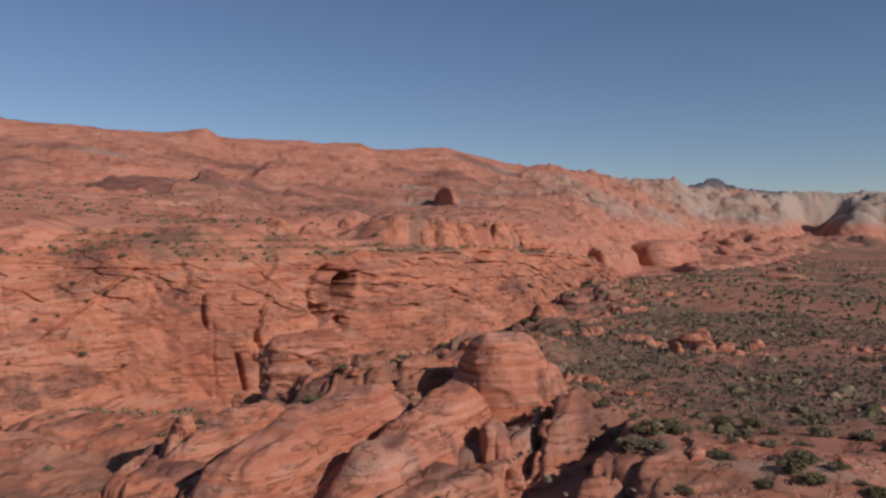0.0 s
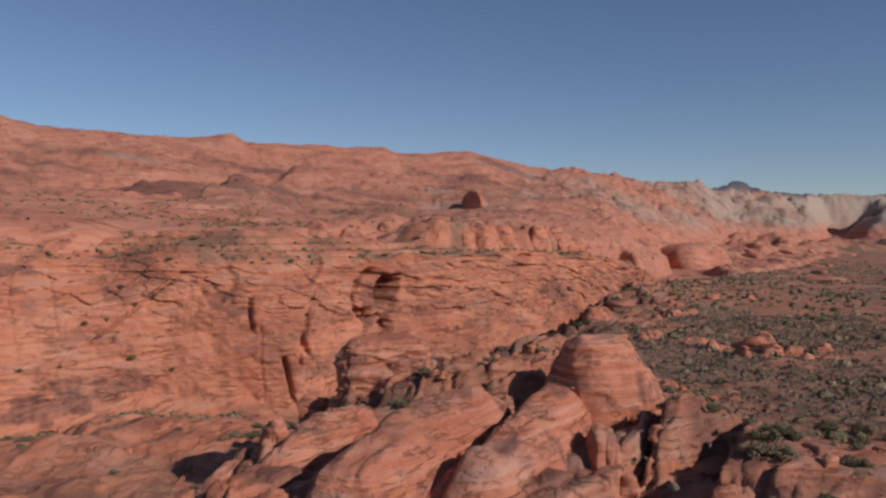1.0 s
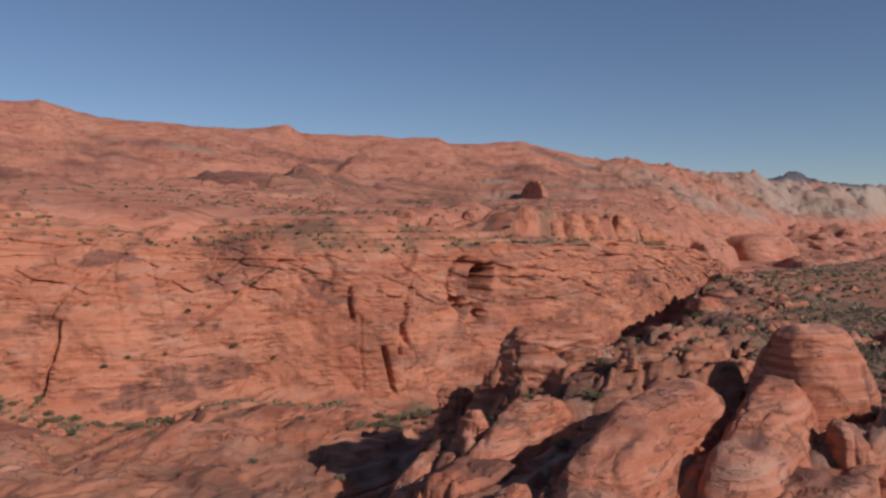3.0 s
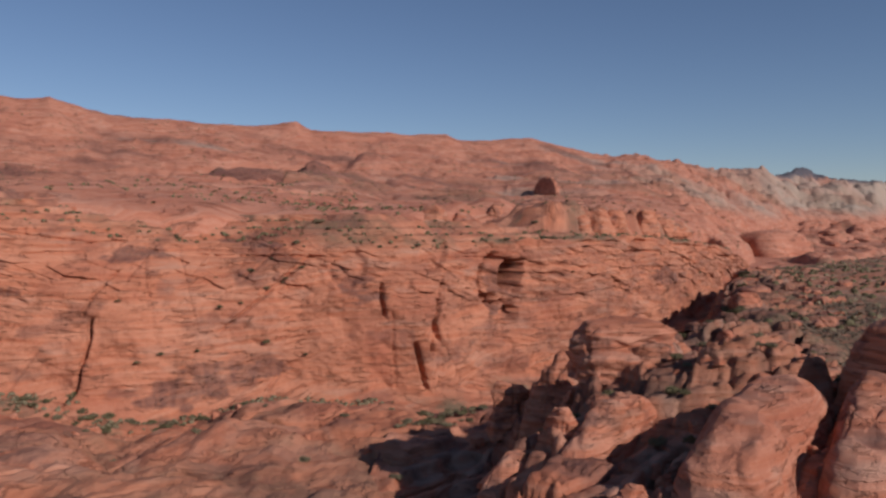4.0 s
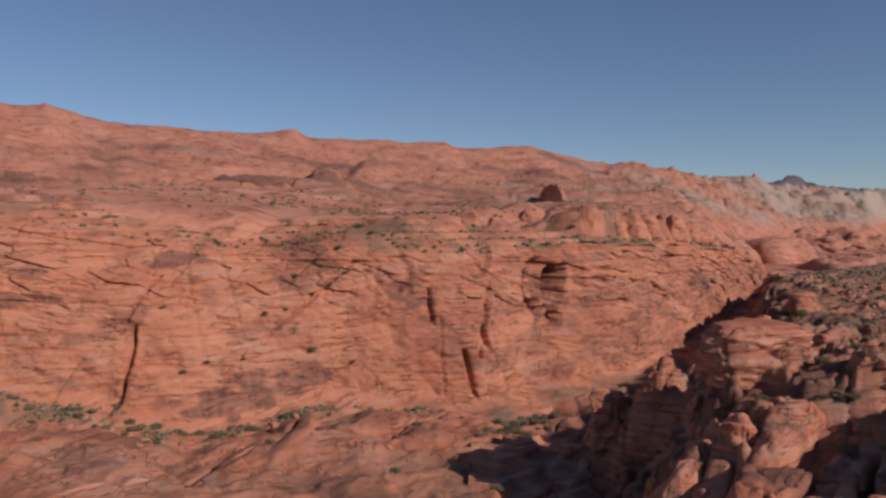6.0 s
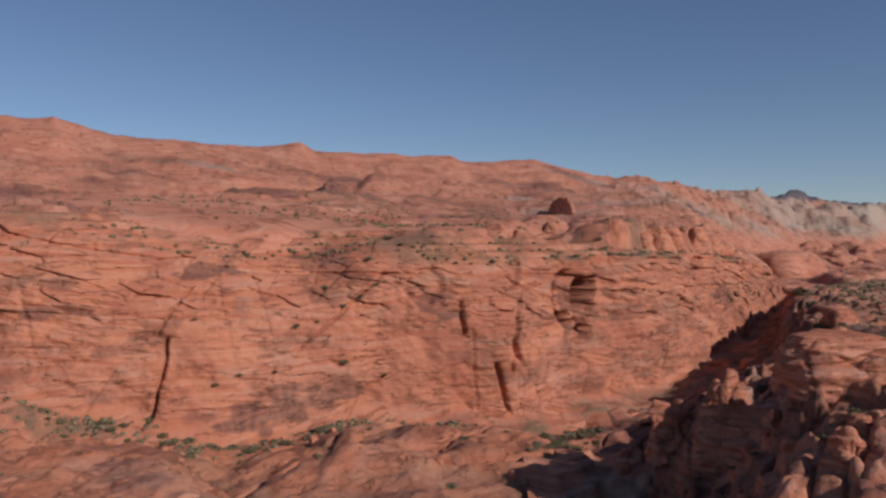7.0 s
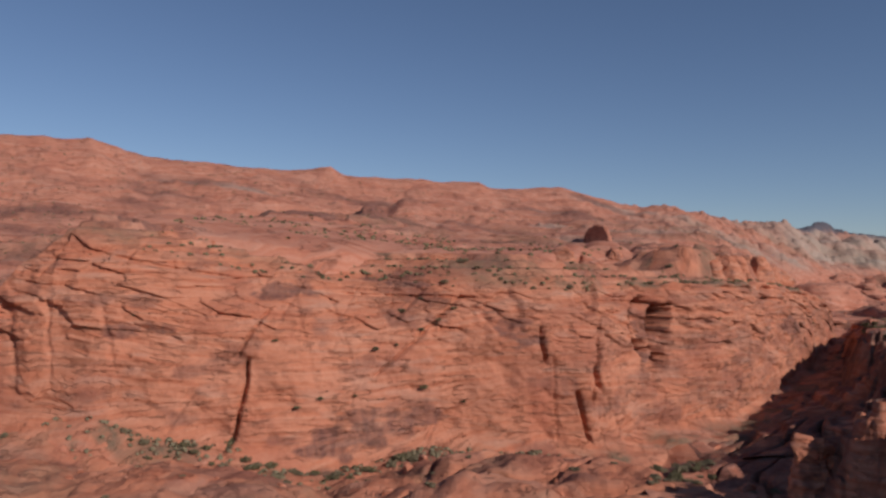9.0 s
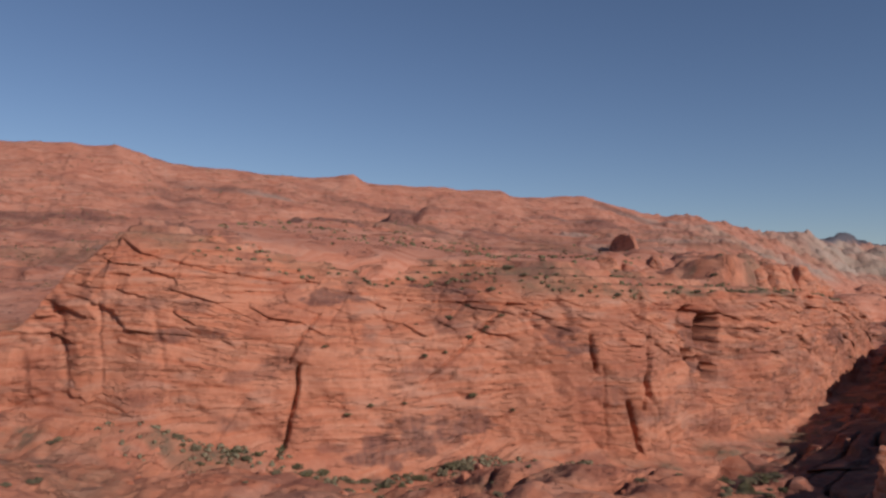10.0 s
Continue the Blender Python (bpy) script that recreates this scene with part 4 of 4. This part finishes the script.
plants(SAGES, "shrubs on the bench", "grey-green sagebrush on red sandy soil", "shrub", spots_on(26, lambda r: (r.uniform(12, 95), r.uniform(58, 170)), 21, on_bench), (0.6, 1.7), 22)
plants(GREENS, "shrubs on the bench", "dark green desert shrub on red sandy soil", "shrub", spots_on(14, lambda r: (r.uniform(12, 95), r.uniform(58, 170)), 23, on_bench), (0.9, 1.9), 24)
plants(SAGES, "shrubs on the bench", "grey-green sagebrush on red sandy soil", "shrub", spots_on(34, lambda r: (r.uniform(16, 60), r.uniform(62, 104)), 27, on_bench), (1.0, 2.3), 37)
plants(GREENS, "shrubs on the bench", "dark green desert shrub on red sandy soil", "shrub", spots_on(14, lambda r: (r.uniform(16, 60), r.uniform(62, 104)), 38, on_bench), (1.0, 2.1), 39)
# Shrubs in the clefts of the rim.
RIM_SPOTS = [(16, 97), (18.5, 100), (14.5, 93), (21, 103), (13.5, 98.5), (-3.5, 97), (-2, 99), (-19, 92), (-22, 103), (-25, 110), (-8, 78), (-7.5, 80), (-30, 107), (-15, 118), (10, 118), (17, 124), (-20, 141), (-33, 131), (1, 122), (-17, 104), (-18, 106)]
plants(GREENS, "shrubs on the rim", "green shrub growing in a cleft of the red rim", "shrub", [(x, y, surface(x, y) - 0.1) for x, y in RIM_SPOTS], (0.9, 1.9), 28)
plants(SAGES, "shrubs on the rim", "grey-green shrub growing in a cleft of the red rim", "shrub", spots_on(34, lambda r: (r.uniform(-42, 12), r.uniform(80, 178)), 29), (0.6, 1.7), 30)


def thicket(count, seed):
    """Crowded places on the soil below the promontory's tip."""
    rng, out = random.Random(seed), []
    while len(out) < count:
        k, off = rng.random(), rng.gauss(0, 2.2)
        x, y = -58 + 14 * k + off, 168 + 24 * k + rng.gauss(0, 3)
        z = max(float(rim_land(np.array([x]), np.array([y]))[0][0]) if x > -60 else -99, float(floor_land(np.array([x]), np.array([y]))[0][0]))
        out.append((x, y, z - 0.1))
    return out


# Junipers along the far rim, over the narrow canyon.
plants(TREES, "junipers on the far rim", "dark olive juniper at the edge of the far rim", "tree", spots_on(34, lambda r: (lambda y: (float(edge_x(y)) + r.uniform(1, 9), y))(r.uniform(180, 380)), 63), (1.3, 2.6), 64)
# Green thickets on the canyon floor, and shrubs on the wall's ledges.
plants(TREES, "junipers in the canyon", "dark green juniper on the shaded canyon floor", "tree", thicket(10, 31), (1.0, 2.0), 32)
plants(SAGES, "shrubs in the canyon", "olive-green shrub of a thicket on the canyon floor", "shrub", thicket(28, 33), (0.9, 1.9), 34)
plants(SAGES, "shrubs on the canyon floor", "grey-green shrub among slickrock", "shrub", spots_on(30, lambda r: (r.uniform(-210, -50), r.uniform(140, 225)), 35, lambda x, y, r: y < wall_y(x) - 2), (0.7, 1.9), 36)


def wall_spots(count, low, high, seed, west=-200, east=60):
    """Places on the wall where its surface is not too steep."""
    rng, out = random.Random(seed), []
    rows, cols = WALL.shape[:2]
    while len(out) < count:
        i, j = rng.randrange(int(low * rows), int(high * rows)), rng.randrange(160, cols - 180)
        a, b = WALL[i, j], WALL[i + 2, j]
        if not west < a[0] < east:
            continue
        if b[2] - a[2] < 0.9 * math.hypot(b[0] - a[0], b[1] - a[1]):
            out.append((a[0], a[1], a[2] - 0.1))
    return out


plants(GREENS, "shrubs on the wall", "small dark shrub on a ledge of the red wall", "shrub", wall_spots(14, 0.15, 0.8, 41), (0.5, 1.3), 42)
plants(GREENS, "shrubs on the talus", "green shrub on the talus at the wall's foot", "shrub", wall_spots(24, 0.03, 0.13, 47, -178, -112), (0.9, 2.2), 48)
plants(SAGES, "shrubs on the talus", "olive-grey shrub on the talus at the wall's foot", "shrub", wall_spots(28, 0.02, 0.13, 49, -180, -108), (0.9, 2.2), 50)
face = WALL[40:200]
CRACK_SPOTS = [face.reshape(-1, 3)[np.argmin(np.hypot(face[..., 0] - x, face[..., 2] - z))] for x, z in ((-118, 8), (-113, 12), (-110, 16), (-124, -2), (-118, -1), (-107, 6), (-103, 9), (-138, 17), (-183, 8), (-141, -16), (-136, -14), (-110, -13), (-99, -17), (-149, 1), (-128, -14), (-112, 3))]
plants(GREENS, "shrubs on the wall", "green shrub rooted in a crack of the red wall", "shrub", [(p[0], p[1] - 0.3, p[2] - 0.2) for p in CRACK_SPOTS], (0.8, 1.7), 46)
plants(SAGES, "shrubs on the plateau rim", "grey-green shrub on the plateau's rim", "shrub", wall_spots(42, 0.78, 0.93, 43, -170, 95), (0.9, 2.3), 44)
for model in SAGES + GREENS + TREES:
    remove_model(model)


def brush_stuff(name, label, material, count, place, keep, size, seed, blades=7):
    """Low brush past counting: many small leaf faces in tufts, one mesh."""
    rng = np.random.default_rng(seed)
    x, y, *z = place(rng, count)
    if z:
        z, ok = z[0], keep(x, y, z[0], 0, rng.random(count))
    else:
        z, pale, dark, brush, basalt = land(x, y)
        ok = keep(x, y, z, brush, rng.random(count))
    x, y, z = x[ok], y[ok], z[ok]
    n = len(x)
    w = size * rng.uniform(0.5, 1.5, n)
    base = np.repeat(np.stack([x, y, z], -1), blades, 0)
    w = np.repeat(w, blades)[:, None]
    d = rng.normal(size=(n * blades, 3))
    d /= np.linalg.norm(d, axis=1)[:, None]
    d[:, 2] = np.abs(d[:, 2])
    c = base + d * w * (0.9, 0.9, 0.7) + (0, 0, 0.05)
    u = np.cross(d, rng.normal(size=d.shape))
    u /= np.linalg.norm(u, axis=1)[:, None]
    v = np.cross(d, u)
    k = w * rng.uniform(0.35, 0.6, (len(c), 1))
    P = np.stack([c - u * k, c + v * k + d * k * 0.3, c + u * k, c - v * k], axis=1).reshape(-1, 3)
    mesh = bpy.data.meshes.new(name)
    mesh.vertices.add(len(P))
    mesh.vertices.foreach_set("co", P.astype(np.float32).ravel())
    mesh.loops.add(len(P))
    mesh.loops.foreach_set("vertex_index", np.arange(len(P), dtype=np.int32))
    mesh.polygons.add(len(P) // 4)
    mesh.polygons.foreach_set("loop_start", np.arange(0, len(P), 4, dtype=np.int32))
    mesh.update(calc_edges=True)
    mesh.materials.append(material)
    tagged(new(name, mesh), label, "brush", kind="stuff")


def bench_only(x, y):
    return x > edge_x(y) + 12 - 8 * smooth(180, 200, y)


brush_stuff("dry_brush", "low brown dry brush covering the bench", DRY, 10000, lambda r, n: (r.uniform(8, 130, n), r.uniform(56, 260, n)),
            lambda x, y, z, b, k: bench_only(x, y) & (k < b * 0.9 * (0.3 + 0.7 * smooth(92, 118, y))), 0.42, 51)
brush_stuff("sage_scrub", "scattered low green scrub on the far bench and valley", SAGE, 12000, lambda r, n: (r.uniform(30, 520, n), r.uniform(120, 1100, n)),
            lambda x, y, z, b, k: bench_only(x, y) & (y < wall_y(x) - 5) & (k < 0.15 + b * 0.35), 1.0, 52)
brush_stuff("hill_scrub", "dark scrub dotted over the red hillside", JUNIPER, 9000, lambda r, n: (r.uniform(-700, 400, n), r.uniform(300, 1150, n)),
            lambda x, y, z, b, k: (y > wall_y(x) + 60) & (k < 0.15 + 0.7 * (noise3(x / 60, y / 60, 2.0) > 0.1)), 0.9, 53, 5)
brush_stuff("rim_scrub", "small grey-green scrub on the plateau's ledges", JUNIPER, 1800, lambda r, n: (r.uniform(-200, 120, n), r.uniform(235, 470, n)),
            lambda x, y, z, b, k: (wall_gap(x, y) > 66 + 40 * noise3(x / 19, y / 19, 8.0)) & (wall_gap(x, y) < 150) & (k < 0.3 + 0.5 * (noise3(x / 25, y / 25, 5.0) > 0)), 0.8, 54)
brush_stuff("green_scrub", "rounded olive-green scrub scattered over the bench", JUNIPER, 2600, lambda r, n: (r.uniform(14, 330, n), r.uniform(60, 480, n)),
            lambda x, y, z, b, k: bench_only(x, y) & (y < wall_y(x) - 8) & (k < (0.12 + 0.5 * smooth(190, 240, y) + 0.5 * smooth(170, 185, y) * smooth(30, 20, x - edge_x(y))) * (0.35 + 0.9 * (noise3(x / 24, y / 24, 3.3) > -0.1))), 0.95, 55, 40)


def on_wall(low, high, west, east):
    """Places on the wall mesh between two of its rows."""
    rows, cols = WALL.shape[:2]
    span = np.nonzero((WALL[int(0.5 * rows), :, 0] > west) & (WALL[int(0.5 * rows), :, 0] < east))[0]
    return lambda r, n: WALL[r.integers(int(low * rows), int(high * rows), n), r.integers(span[0], span[-1], n)].T


brush_stuff("ledge_scrub", "dark olive scrub lining the ledges of the wall's rim", JUNIPER, 5000, on_wall(0.79, 0.90, -185, 100),
            lambda x, y, z, b, k: k < 0.05 + 0.16 * (noise3(x / 7, y / 7, 4.4) > 0.15), 0.6, 56, 16)
brush_stuff("talus_scrub", "low olive scrub on the talus below the red wall", SAGE, 3600, on_wall(0.015, 0.13, -200, -75),
            lambda x, y, z, b, k: k < 0.04 + 0.18 * (noise3(x / 8, y / 8, 7.4) > 0.1), 0.6, 57, 14)
